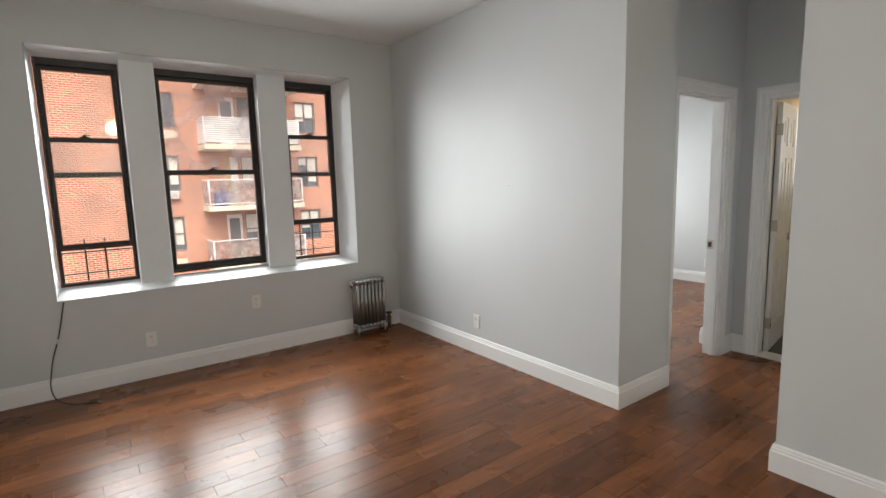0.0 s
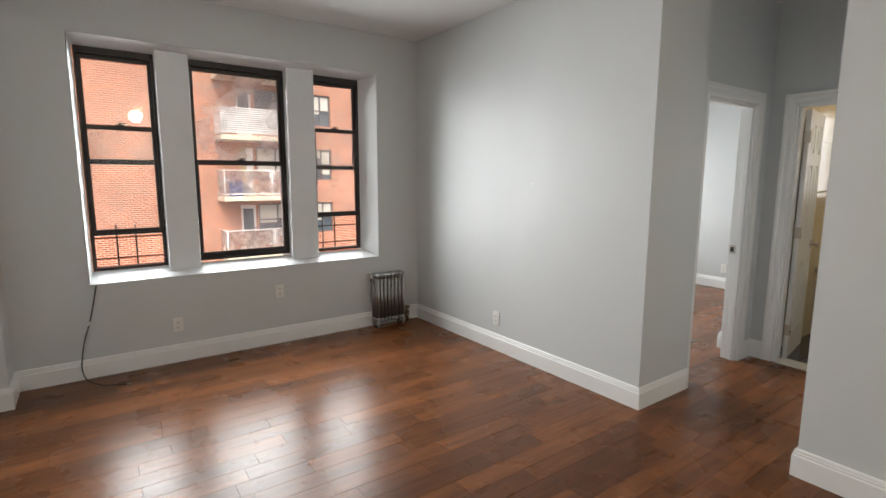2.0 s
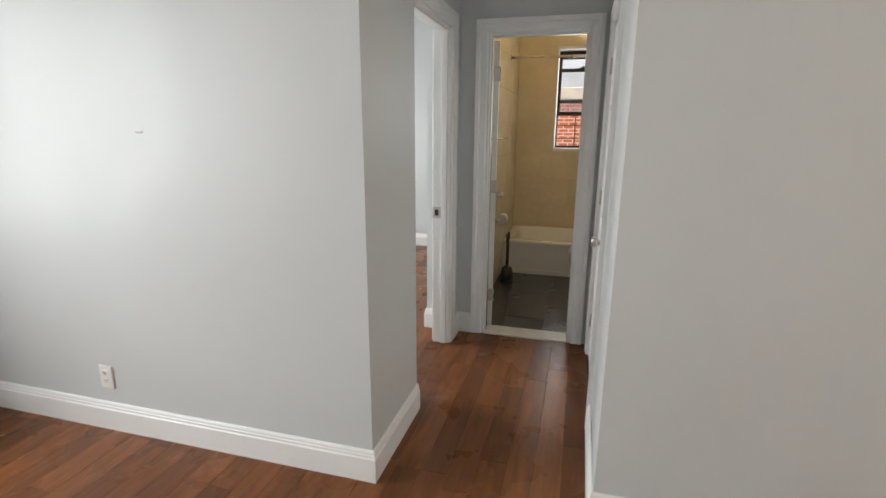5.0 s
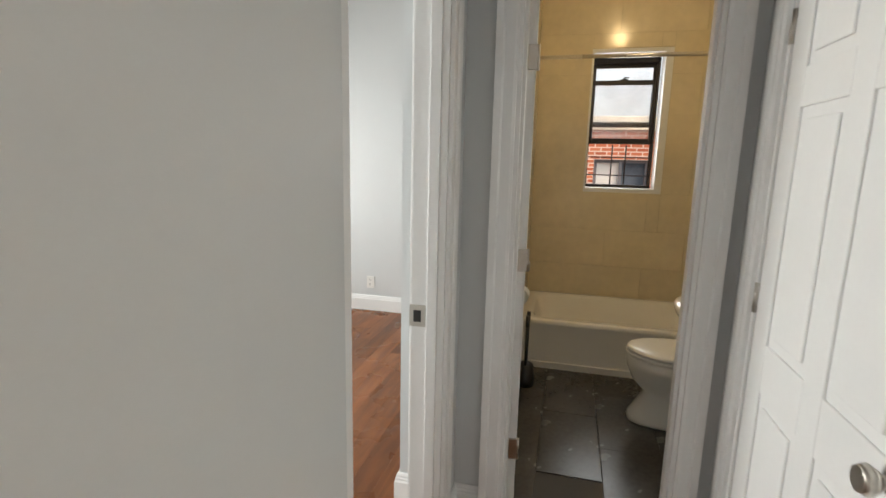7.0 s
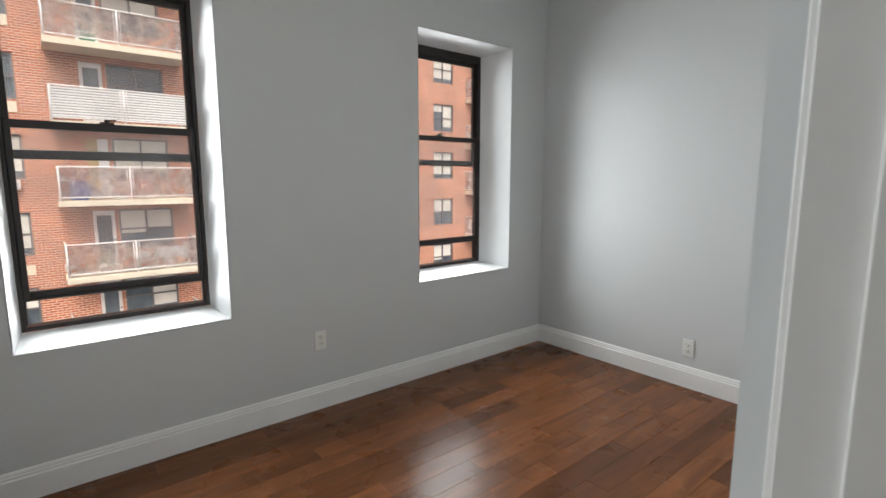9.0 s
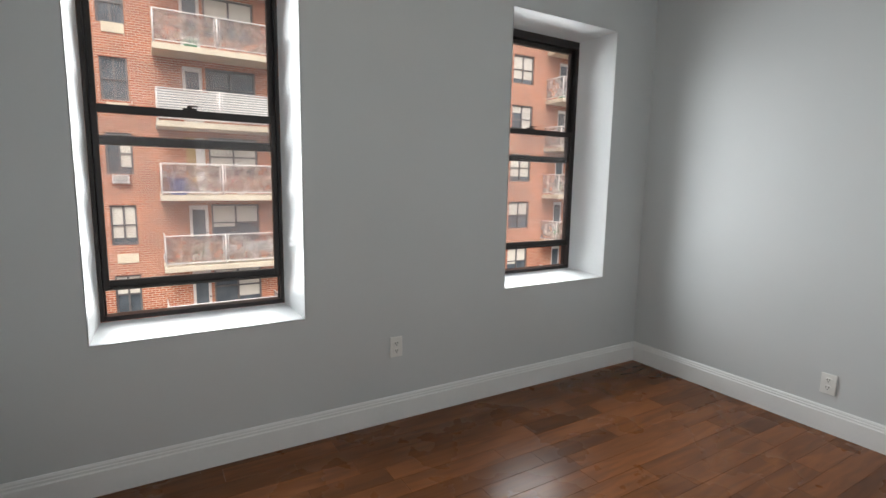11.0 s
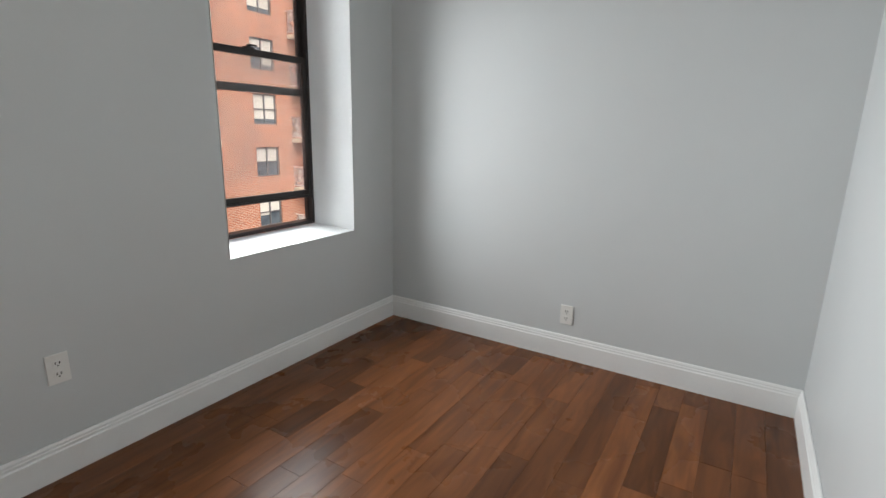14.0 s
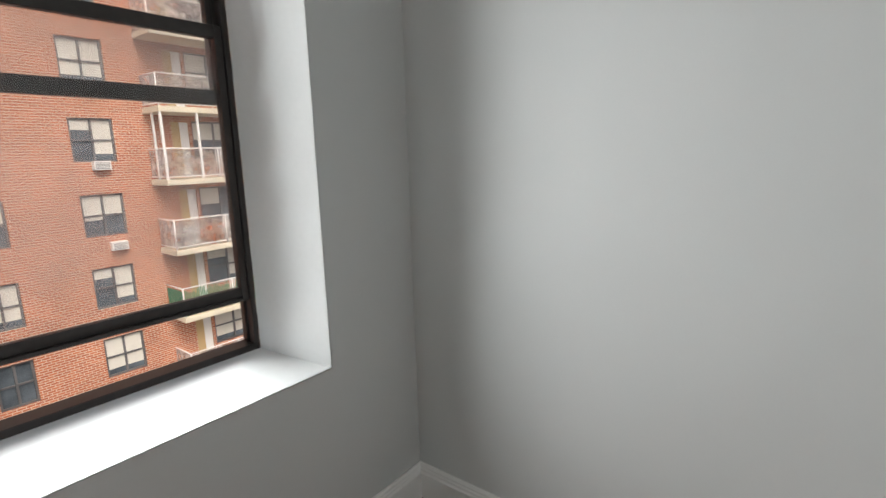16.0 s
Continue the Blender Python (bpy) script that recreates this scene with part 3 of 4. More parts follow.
def radiator(name, count, pitch, height, depth, m, valve_side):
    """A cast-iron column radiator: sections along x, valve at one end, bleed cap at the other."""
    root = tagged(new(name), "silver painted cast-iron column radiator on the wood floor", "radiator", "radiators")
    bm = bmesh.new()
    for k in range(3):
        y = depth * (k / 2 - 0.5) * 0.72
        for a, b, r0, r1 in ((0.07, 0.10, 0.018, 0.0165), (0.10, height - 0.05, 0.0165, 0.0165), (height - 0.05, height - 0.012, 0.0165, 0.014)):
            add_tube(bm, (0, y, a), (0, y, b), r0, r1, 10)
    for z, hh in ((0.075, 0.042), (height - 0.022, 0.044)):
        rings = []
        for e, g in ((-0.5, 0.3), (-0.34, 0.5), (-0.2, 0.95), (0.2, 0.95), (0.34, 0.5), (0.5, 0.3)):
            rings.append([(e * (pitch - 0.003), p[0], p[1] + z) for p in oval(0, 0, 0, depth / 2 * (0.86 + 0.14 * g), hh / 2 * g, 18, 3)])
        add_loft(bm, rings)
    first = mesh("section", bm, RADI, root)
    first.location.x = -pitch * (count - 1) / 2
    for k in range(1, count):
        o = new("section", first.data)
        o.parent, o.location = root, (pitch * (k - (count - 1) / 2), 0, 0)
    half = pitch * count / 2
    for sx in (-1, 1):
        for sy in (-1, 1):
            bm = bmesh.new()
            x, y = sx * (half - pitch / 2), sy * depth * 0.36
            add_tube(bm, (x, y, 0.0), (x + sx * 0.004, y, 0.075), 0.013, 0.018, 10)
            mesh("leg", bm, RADI, root)
    bm = bmesh.new()
    v = valve_side
    add_tube(bm, (v * half, 0, 0.075), (v * (half + 0.075), 0, 0.075), 0.015)
    add_tube(bm, (v * (half + 0.06), 0, 0.0), (v * (half + 0.06), 0, 0.10), 0.019)
    add_tube(bm, (v * (half + 0.06), 0, 0.10), (v * (half + 0.06), 0, 0.135), 0.026, 0.014)
    add_tube(bm, (v * (half + 0.06), 0, 0.135), (v * (half + 0.06), 0, 0.15), 0.007)
    add_tube(bm, (v * (half + 0.06), 0, 0.15), (v * (half + 0.06), 0, 0.168), 0.030, 0.027)
    add_tube(bm, (v * (half + 0.06), 0, 0.0), (v * (half + 0.06), 0, 0.008), 0.035, 0.033)
    mesh("valve", bm, BRASS, root)["label"] = "aged brass steam valve"
    bm = bmesh.new()
    add_tube(bm, (-v * half, 0, height - 0.05), (-v * (half + 0.02), 0, height - 0.05), 0.012)
    add_tube(bm, (-v * (half + 0.028), 0, height - 0.075), (-v * (half + 0.028), 0, height - 0.005), 0.015, 0.012)
    add_tube(bm, (-v * (half + 0.028), 0, height - 0.005), (-v * (half + 0.028), 0, height + 0.008), 0.012, 0.004)
    mesh("air_vent", bm, CHROME, root)["label"] = "chrome air vent"
    root.matrix_world = m
    return root


radiator("radiator", 8, 0.040, 0.545, 0.13, pose(-0.405, 2.54, 0), 1)
radiator("radiator", 8, 0.041, 0.50, 0.15, pose(0.425, 2.085, 0, 0, 0, -90), 1)

cu = bpy.data.curves.new("antenna_cable", "CURVE")
cu.dimensions, cu.bevel_depth, cu.bevel_resolution = "3D", 0.0042, 3
sp = cu.splines.new("BEZIER")
cpts = [(-2.785, 2.622, 0.685), (-2.835, 2.612, 0.46), (-2.90, 2.60, 0.22), (-2.905, 2.54, 0.05), (-2.83, 2.44, 0.006), (-2.66, 2.33, 0.006)]
sp.bezier_points.add(len(cpts) - 1)
for p, c in zip(sp.bezier_points, cpts):
    p.co, p.handle_left_type, p.handle_right_type = c, "AUTO", "AUTO"
cu.materials.append(RUBBER)
cable = tagged(new("cable", cu), "black coaxial cable hanging from the sill to the floor", "cable")
bm = bmesh.new()
add_tube(bm, (-2.66, 2.33, 0.006), (-2.635, 2.313, 0.006), 0.0055)
mesh("connector", bm, STEEL, cable)
bm = bmesh.new()
add_tube(bm, (-2.845, 2.608, 0.43), (-2.852, 2.607, 0.40), 0.006, mat=0)
mesh("clip", bm, PLASTIC, cable)


bm = bmesh.new()
add_loft(bm, [[(-0.0005 - h, 0.985 + q[0], 1.43 + q[1]) for q in oval(0, 0, 0, rx, rz, 18)] for h, rx, rz in ((0, 0.022, 0.007), (0.0006, 0.018, 0.005), (0.001, 0.008, 0.003))])
tagged(mesh("plaster_patch", bm, CEIL), "small white plaster patch on the grey wall", "wall patch")

# ---- bathroom ----
def bathtub():
    root = tagged(new("bathtub"), "white enamelled bathtub with a plain apron", "bathtub")
    x0, x1, y0, y1, h = 3.25, 4.07, -1.502, -0.038, 0.35
    cx, cy = (x0 + x1) / 2, (y0 + y1) / 2
    bm = bmesh.new()
    hx, hy = (x1 - x0) / 2, (y1 - y0) / 2
    rings = [oval(cx, cy, h - 0.03, hx, hy, 64, 30), oval(cx, cy, h - 0.006, hx, hy, 64, 30), oval(cx, cy, h, hx - 0.01, hy - 0.01, 64, 24),
             oval(cx, cy, h, hx - 0.07, hy - 0.08, 64, 8), oval(cx, cy, h - 0.02, hx - 0.085, hy - 0.10, 64, 6),
             oval(cx, cy, 0.12, hx - 0.13, hy - 0.17, 64, 5), oval(cx, cy, 0.08, hx - 0.18, hy - 0.24, 64, 4)]
    add_loft(bm, rings, 0, (False, True))
    mesh("basin", bm, PORC, root)
    bm = bmesh.new()
    add_box(bm, x0 + 0.012, y0, 0.0, x0 + 0.05, y1, h - 0.028, 0, 0.004)
    add_box(bm, x0 + 0.002, y0, 0.0, x0 + 0.0118, y1, 0.05, 0, 0.003)
    mesh("apron", bm, PORC, root)


def toilet():
    root = tagged(new("toilet"), "white porcelain toilet with closed lid on dark tiles", "toilet")
    cx, cy = 2.72, -0.98
    bm = bmesh.new()
    add_loft(bm, [oval(cx, cy - 0.05, 0.0, 0.125, 0.30, 32, 3), oval(cx, cy - 0.05, 0.03, 0.118, 0.29, 32, 3), oval(cx, cy - 0.06, 0.17, 0.098, 0.225, 32, 2.4),
                  oval(cx, cy, 0.24, 0.135, 0.235, 32, 2.2), oval(cx, cy + 0.02, 0.32, 0.172, 0.25, 32), oval(cx, cy + 0.02, 0.375, 0.182, 0.255, 32), oval(cx, cy + 0.02, 0.385, 0.17, 0.245, 32)])
    mesh("bowl", bm, PORC, root)
    bm = bmesh.new()
    add_loft(bm, [oval(cx, cy + 0.02, 0.387, 0.18, 0.25, 32), oval(cx, cy + 0.02, 0.391, 0.188, 0.26, 32), oval(cx, cy + 0.02, 0.402, 0.188, 0.26, 32), oval(cx, cy + 0.02, 0.405, 0.18, 0.25, 32)])
    mesh("seat", bm, PLASTIC, root)
    bm = bmesh.new()
    add_loft(bm, [oval(cx, cy + 0.018, 0.408, 0.18, 0.25, 32), oval(cx, cy + 0.018, 0.412, 0.187, 0.258, 32), oval(cx, cy + 0.018, 0.424, 0.185, 0.256, 32), oval(cx, cy + 0.018, 0.432, 0.165, 0.235, 32), oval(cx, cy + 0.018, 0.434, 0.1, 0.16, 32)])
    mesh("lid", bm, PLASTIC, root)
    bm = bmesh.new()
    add_box(bm, cx - 0.22, -1.505, 0.38, cx + 0.22, -1.30, 0.74, 0, 0.02)
    add_box(bm, cx - 0.23, -1.507, 0.742, cx + 0.23, -1.29, 0.775, 0, 0.01)
    add_box(bm, cx - 0.11, -1.4, 0.1, cx + 0.11, -1.2, 0.382, 0, 0.02)
    mesh("tank", bm, PORC, root)


def sink():
    root = tagged(new("pedestal_sink"), "white porcelain pedestal sink on the bathroom wall", "sink")
    cx, cy = 2.20, -1.14
    bm = bmesh.new()
    add_loft(bm, [oval(cx, cy - 0.06, 0.62, 0.10, 0.12, 36, 2.4), oval(cx, cy - 0.02, 0.70, 0.21, 0.22, 36, 2.6), oval(cx, cy, 0.77, 0.262, 0.305, 36, 2.8), oval(cx, cy, 0.80, 0.27, 0.315, 36, 2.8), oval(cx, cy, 0.815, 0.262, 0.308, 36, 2.8),
                  oval(cx, cy + 0.02, 0.812, 0.21, 0.22, 36), oval(cx, cy + 0.02, 0.76, 0.18, 0.19, 36), oval(cx, cy + 0.02, 0.70, 0.09, 0.09, 36)])
    mesh("basin", bm, PORC, root)
    bm = bmesh.new()
    add_loft(bm, [oval(cx, cy - 0.08, 0.0, 0.11, 0.12, 24), oval(cx, cy - 0.08, 0.04, 0.09, 0.10, 24), oval(cx, cy - 0.08, 0.5, 0.075, 0.085, 24), oval(cx, cy - 0.07, 0.64, 0.10, 0.11, 24)])
    mesh("pedestal", bm, PORC, root)
    bm = bmesh.new()
    add_tube(bm, (cx, cy - 0.25, 0.81), (cx, cy - 0.25, 0.90), 0.014)
    add_tube(bm, (cx, cy - 0.25, 0.90), (cx, cy - 0.12, 0.89), 0.011, 0.010)
    add_tube(bm, (cx, cy - 0.12, 0.895), (cx, cy - 0.12, 0.87), 0.011)
    mesh("faucet", bm, CHROME, root)
    for dx in (-0.1, 0.1):
        bm = bmesh.new()
        add_tube(bm, (cx + dx, cy - 0.25, 0.81), (cx + dx, cy - 0.25, 0.86), 0.018, 0.022)
        mesh("tap", bm, CHROME, root)


bathtub(), toilet(), sink()
bm = bmesh.new()
add_tube(bm, (3.36, -1.508, 2.10), (3.36, -0.032, 2.10), 0.0125, seg=14)
for y in (-1.508, -0.046):
    add_tube(bm, (3.36, y, 2.10), (3.36, y + 0.014, 2.10), 0.03, seg=16)
rod = tagged(mesh("shower_rod", bm, STEEL), "chrome shower curtain rod between tiled walls", "shower rod")
for y in (-0.22, -0.28, -0.32, -0.63, -0.70, -0.86, -0.93):
    bm = bmesh.new()
    add_loft(bm, [[(3.36 + 0.016 * math.cos(a) + 0.0012 * math.cos(b) * math.cos(a), y + 0.0012 * math.sin(b), 2.098 + 0.016 * math.sin(a) + 0.0012 * math.cos(b) * math.sin(a)) for b in (0, 1.57, 3.14, 4.71)] for a in [k * math.pi / 8 for k in range(17)]], caps=(False, False))
    mesh("ring", bm, CHROME, rod)
bm = bmesh.new()
add_tube(bm, (3.75, -1.508, 2.08), (3.75, -1.36, 2.06), 0.010)
add_tube(bm, (3.75, -1.508, 2.08), (3.75, -1.500, 2.08), 0.03)
add_tube(bm, (3.75, -1.37, 2.065), (3.75, -1.31, 2.02), 0.016, 0.04, 18)
tagged(mesh("hand_shower", bm, CHROME), "chrome shower head on a short arm", "shower head")
bm = bmesh.new()
add_tube(bm, (3.75, -1.508, 0.56), (3.75, -1.38, 0.55), 0.024, 0.020, 16)
tagged(mesh("tub_faucet", bm, CHROME), "chrome tub spout on the tiled wall", "faucet")
bm = bmesh.new()
add_tube(bm, (3.75, -1.508, 0.95), (3.75, -1.495, 0.95), 0.07, 0.068, 24)
add_tube(bm, (3.75, -1.495, 0.95), (3.75, -1.44, 0.95), 0.022, 0.028, 16)
tagged(mesh("shower_mixer", bm, CHROME), "round chrome shower mixer on the tiled wall", "faucet")
bm = bmesh.new()
for x in (2.45, 3.0):
    add_tube(bm, (x, -0.032, 1.36), (x, -0.038, 1.36), 0.026, seg=16)
    add_tube(bm, (x, -0.038, 1.36), (x, -0.085, 1.36), 0.010)
add_tube(bm, (2.43, -0.08, 1.36), (3.02, -0.08, 1.36), 0.008)
tagged(mesh("towel_bar", bm, CHROME), "chrome towel bar on the tiled wall", "towel bar")
holder = tagged(new("paper_holder"), "chrome toilet paper holder with a white roll", "paper holder")
bm = bmesh.new()
for x in (2.72, 2.88):
    add_tube(bm, (x, -0.032, 0.64), (x, -0.042, 0.64), 0.022, seg=14)
    add_tube(bm, (x, -0.042, 0.64), (x, -0.10, 0.64), 0.009)
add_tube(bm, (2.72, -0.095, 0.64), (2.88, -0.095, 0.64), 0.008)
mesh("bracket", bm, CHROME, holder)
bm = bmesh.new()
add_tube(bm, (2.75, -0.095, 0.64), (2.85, -0.095, 0.64), 0.045, seg=24)
mesh("roll", bm, BLIND, holder)


def plunger(x, y):
    root = tagged(new("toilet_brush_set"), "black plunger and brush in a floor caddy", "plunger")
    bm = bmesh.new()
    add_loft(bm, [oval(x, y, 0, 0.085, 0.06, 24), oval(x, y, 0.05, 0.085, 0.06, 24), oval(x, y, 0.13, 0.06, 0.05, 24), oval(x, y, 0.15, 0.02, 0.02, 24)])
    mesh("caddy", bm, RUBBER, root)
    for dx in (-0.035, 0.04):
        bm = bmesh.new()
        add_tube(bm, (x + dx, y, 0.1), (x + dx * 1.3, y, 0.44), 0.009)
        add_tube(bm, (x + dx * 1.3, y, 0.40), (x + dx * 1.33, y, 0.47), 0.012)
        mesh("handle", bm, RUBBER, root)


plunger(2.98, -0.13)
for nm, cx, cy, z in (("ceiling_lamp", 2.75, -0.72, H), ("ceiling_lamp", 2.1, 1.4, H), ("ceiling_lamp", -1.9, -3.9, H)):
    root = tagged(new(nm), "round ceiling lamp with an opal glass rim", "lamp")
    bm = bmesh.new()
    add_tube(bm, (cx, cy, z - 0.03), (cx, cy, z), 0.13, 0.14, 32)
    mesh("base", bm, WHITEP, root)
    bm = bmesh.new()
    add_loft(bm, [oval(cx, cy, z - 0.031, 0.12, 0.12), oval(cx, cy, z - 0.06, 0.11, 0.11), oval(cx, cy, z - 0.075, 0.085, 0.085)], caps=(True, True))
    mesh("shade", bm, GLOBE, root)

# ---- the street side: an apartment block with balconies ----
YF, YBAL = 19.4, 18.2
FLOORS = [(k, 0.65 + 2.3 * k) for k in range(-4, 6)]
holes, spots = [], []
COLS = ((-0.32, 0.42, "pair"), (5.0, 5.9, "pair"), (7.68, 8.86, "pair"), (12.9, 13.95, "pair"), (15.85, 17.1, "pair"), (22.0, 23.2, "pair"), (-6.2, -5.0, "pair"))
for k, z in FLOORS:
    for a, b, kind in COLS:
        holes.append((a, b, z + 0.72, z + 2.03))
        spots.append((a, b, z + 0.72, z + 2.03, k))
    for bx in (1.1, 9.76, 17.9):
        holes.append((bx + 0.85, bx + 1.45, z + 0.1, z + 2.0))
        holes.append((bx + 1.55, bx + 3.15, z + 0.72, z + 2.03))
        spots.append((bx + 1.55, bx + 3.15, z + 0.72, z + 2.03, k))
block = tagged(new("apartment_building"), "red brick apartment block with cream balconies", "building")
block.location.x = 0.31
wall("wall", "x", YF, YF + 0.35, -14, 30, -11.0, 17.0, holes, BRICK, block)
box_thing("parapet", -14.1, YF - 0.06, 17.0, 30.1, YF + 0.4, 17.25, CONC, block, 0.01)
# solid black block in place of the unlit rooms behind the facade
box_thing("interior", -14, YF + 0.36, -11.0, 30, YF + 9, 16.9, HOLLOW, block)
pick = random.Random(4)
shapes = {}


def facade_window(width, height, variant):
    key = (round(width, 2), variant)
    if key in shapes:
        return shapes[key]
    bm = bmesh.new()
    t = 0.06
    for a, b, c, d in ((0, 0, t, height), (width - t, 0, width, height), (width / 2 - t / 2, t, width / 2 + t / 2, height - t)):
        add_box(bm, a, 0, b, c, 0.09, d, 0)
    add_box(bm, t, 0.002, 0, width - t, 0.088, t, 0)
    add_box(bm, t, 0.002, height - t, width - t, 0.088, height, 0)
    for i in range(2):
        a, b = (t, width / 2 - t / 2) if i == 0 else (width / 2 + t / 2, width - t)
        add_box(bm, a, 0.01, height * 0.5 - 0.025, b, 0.07, height * 0.5 + 0.025, 0)
        drop = (0.48, 0.25, 0.85, 0.5, 0.0, 0.62)[(variant + i * (variant % 2)) % 6]
        zb = height - t - drop * (height - 2 * t)
        if drop:
            add_box(bm, a, 0.052, zb, b, 0.062, height - t, 2)
        add_box(bm, a, 0.064, t, b, 0.07, height - t, 1)
    add_box(bm, -0.04, -0.05, -0.06, width + 0.04, 0.10, -0.001, 0)
    me = bpy.data.meshes.new("window")
    bmesh.ops.recalc_face_normals(bm, faces=bm.faces)
    bm.to_mesh(me)
    bm.free()
    for m in (WFRAME, DARKPANE, BLIND):
        me.materials.append(m)
    shapes[key] = me
    return me


for a, b, z0, z1, k in spots:
    o = new("window", facade_window(b - a, z1 - z0, pick.randrange(6)))
    o.parent, o.location = block, (a, YF + 0.06, z0)
bm = bmesh.new()
add_box(bm, 0, 0, 0, 0.6, 0.06, 1.9, 0)
add_box(bm, 0.10, -0.012, 0.55, 0.50, 0.0, 1.75, 1)
add_box(bm, 0.10, -0.010, 0.20, 0.50, 0.0, 0.48, 2)
add_tube(bm, (0.55, -0.04, 0.95), (0.55, 0.0, 0.95), 0.03, seg=8, mat=3)
door_me = mesh("door", bm, [WHITEP, DARKPANE, GREEN, WFRAME], block)
door_me.location = (1.1 + 0.85, YF + 0.05, FLOORS[0][1] + 0.1)
tan = bpy.data.meshes.new("door")
tb = bmesh.new()
add_box(tb, 0, 0, 0, 0.6, 0.06, 1.9, 1)
add_box(tb, 0.30, -0.02, 0.02, 0.58, 0.0, 1.88, 0)
bmesh.ops.recalc_face_normals(tb, faces=tb.faces)
tb.to_mesh(tan)
tb.free()
tan.materials.append(WHITEP), tan.materials.append(DOORTAN)
for k, z in FLOORS:
    for j, bx in enumerate((1.1, 9.76, 17.9)):
        if j == 0 and k == -4:
            continue
        o = new("door", tan if (j == 1 or (j == 0 and k == 0)) else door_me.data)
        o.parent, o.location = block, (bx + 0.85, YF + 0.05, z + 0.1)

# air conditioners in and under the windows
bm = bmesh.new()
add_box(bm, 0, -0.22, 0, 0.46, 0.02, 0.27, 0, 0.01)
for k in range(5):
    add_box(bm, 0.04, -0.226, 0.04 + k * 0.042, 0.42, -0.219, 0.058 + k * 0.042, 1)
ac = mesh("air_conditioner", bm, [WHITEP, WFRAME], block)
ac.location = (8.13, YF, 1.12)
for x, z in ((8.28, -1.40), (-0.18, 1.08), (2.95, -1.32), (11.85, -1.32), (8.12, 3.45), (19.2, 0.97)):
    o = new("air_conditioner", ac.data)
    o.parent, o.location = block, (x, YF, z)
bm = bmesh.new()
add_box(bm, 0, -0.03, 0, 0.6, 0.02, 0.3, 0, 0.005)
vent = mesh("vent_panel", bm, CONC, block)
vent.location = (-0.2, YF, 3.30)
for x, z in ((-0.2, -1.52), (-0.2, 5.7), (7.9, 5.75)):
    o = new("vent_panel", vent.data)
    o.parent, o.location = block, (x, YF, z)


def balcony(x0, x1, z, style):
    root = new("balcony")
    root.parent = block
    bm = bmesh.new()
    add_box(bm, x0, YBAL, z - 0.09, x1, YF - 0.003, z + 0.09, 0, 0.01)
    mesh("slab", bm, CONC, root)
    top = z + 1.08
    yb = YBAL + 0.06
    bm = bmesh.new()
    xs = (x0 + 0.05, x0 + (x1 - x0) * 0.5, x1 - 0.05)
    for x in xs:
        add_tube(bm, (x, yb, z + 0.09), (x, yb, top), 0.025, seg=8)
    for a, b in (((xs[0], yb), (xs[2], yb)), ((xs[0], yb), (xs[0], YF)), ((xs[2], yb), (xs[2], YF))):
        for zz in (z + 0.18, top):
            add_tube(bm, (a[0], a[1], zz), (b[0], b[1], zz), 0.022, seg=8)
    for x in (xs[1] - 0.08, xs[1] + 0.08):
        add_tube(bm, (x, yb, z + 0.18), (x, yb, top), 0.012, seg=6)
    mesh("railing", bm, WHITEP, root)
    if style == "slats":
        bm = bmesh.new()
        for k in range(11):
            zz = z + 0.22 + k * 0.077
            add_box(bm, xs[0], yb + 0.01, zz, xs[2], yb + 0.03, zz + 0.045)
        for x in (xs[0], xs[2]):
            add_box(bm, x - 0.01, yb + 0.03, z + 0.2, x + 0.01, YF, top - 0.03)
        mesh("slat_screen", bm, WHITEP, root)
        box_thing("panel", xs[0], yb + 0.035, z + 0.2, xs[2], yb + 0.045, top - 0.03, PANELG, root)
    elif style == "green":
        bm = bmesh.new()
        for k in range(60):
            x = xs[0] + (xs[2] - xs[0]) * k / 59
            add_box(bm, x, yb + 0.03, z + 0.12, x + 0.035, yb + 0.04, z + 0.85 + 0.2 * pick.random())
        for x in (xs[0], xs[2]):
            add_box(bm, x - 0.01, yb + 0.05, z + 0.12, x + 0.01, YF, top - 0.1)
        mesh("screen", bm, GREEN, root)
    else:
        p = box_thing("panel", xs[0] + 0.02, yb - 0.004, z + 0.2, xs[2] - 0.02, yb + 0.004, top - 0.04, SCREEN, root)
        for x in (xs[0], xs[2]):
            box_thing("panel", x - 0.004, yb + 0.02, z + 0.2, x + 0.004, YF - 0.02, top - 0.04, SCREEN, root)
    if style == "enclosed":
        bm = bmesh.new()
        for f in (0.0, 0.33, 0.66, 1.0):
            x = xs[0] + (xs[2] - xs[0]) * f
            add_box(bm, x - 0.035, yb - 0.03, z + 0.09, x + 0.035, yb + 0.04, z + 2.31)
        add_box(bm, xs[0] - 0.03, YF - 0.6, z + 0.09, xs[0] + 0.03, YF - 0.54, z + 2.31)
        mesh("posts", bm, WHITEP, root)
    return root


SCREEN = glass_material("balcony_screen_glass", 0.6)
for k, z in FLOORS:
    balcony(1.1, 4.75, z, "slats" if k == 1 else "open")
    balcony(9.76, 13.35, z, "enclosed" if k == 0 else "green" if k == -2 else "open")
    balcony(17.9, 21.6, z, "open")


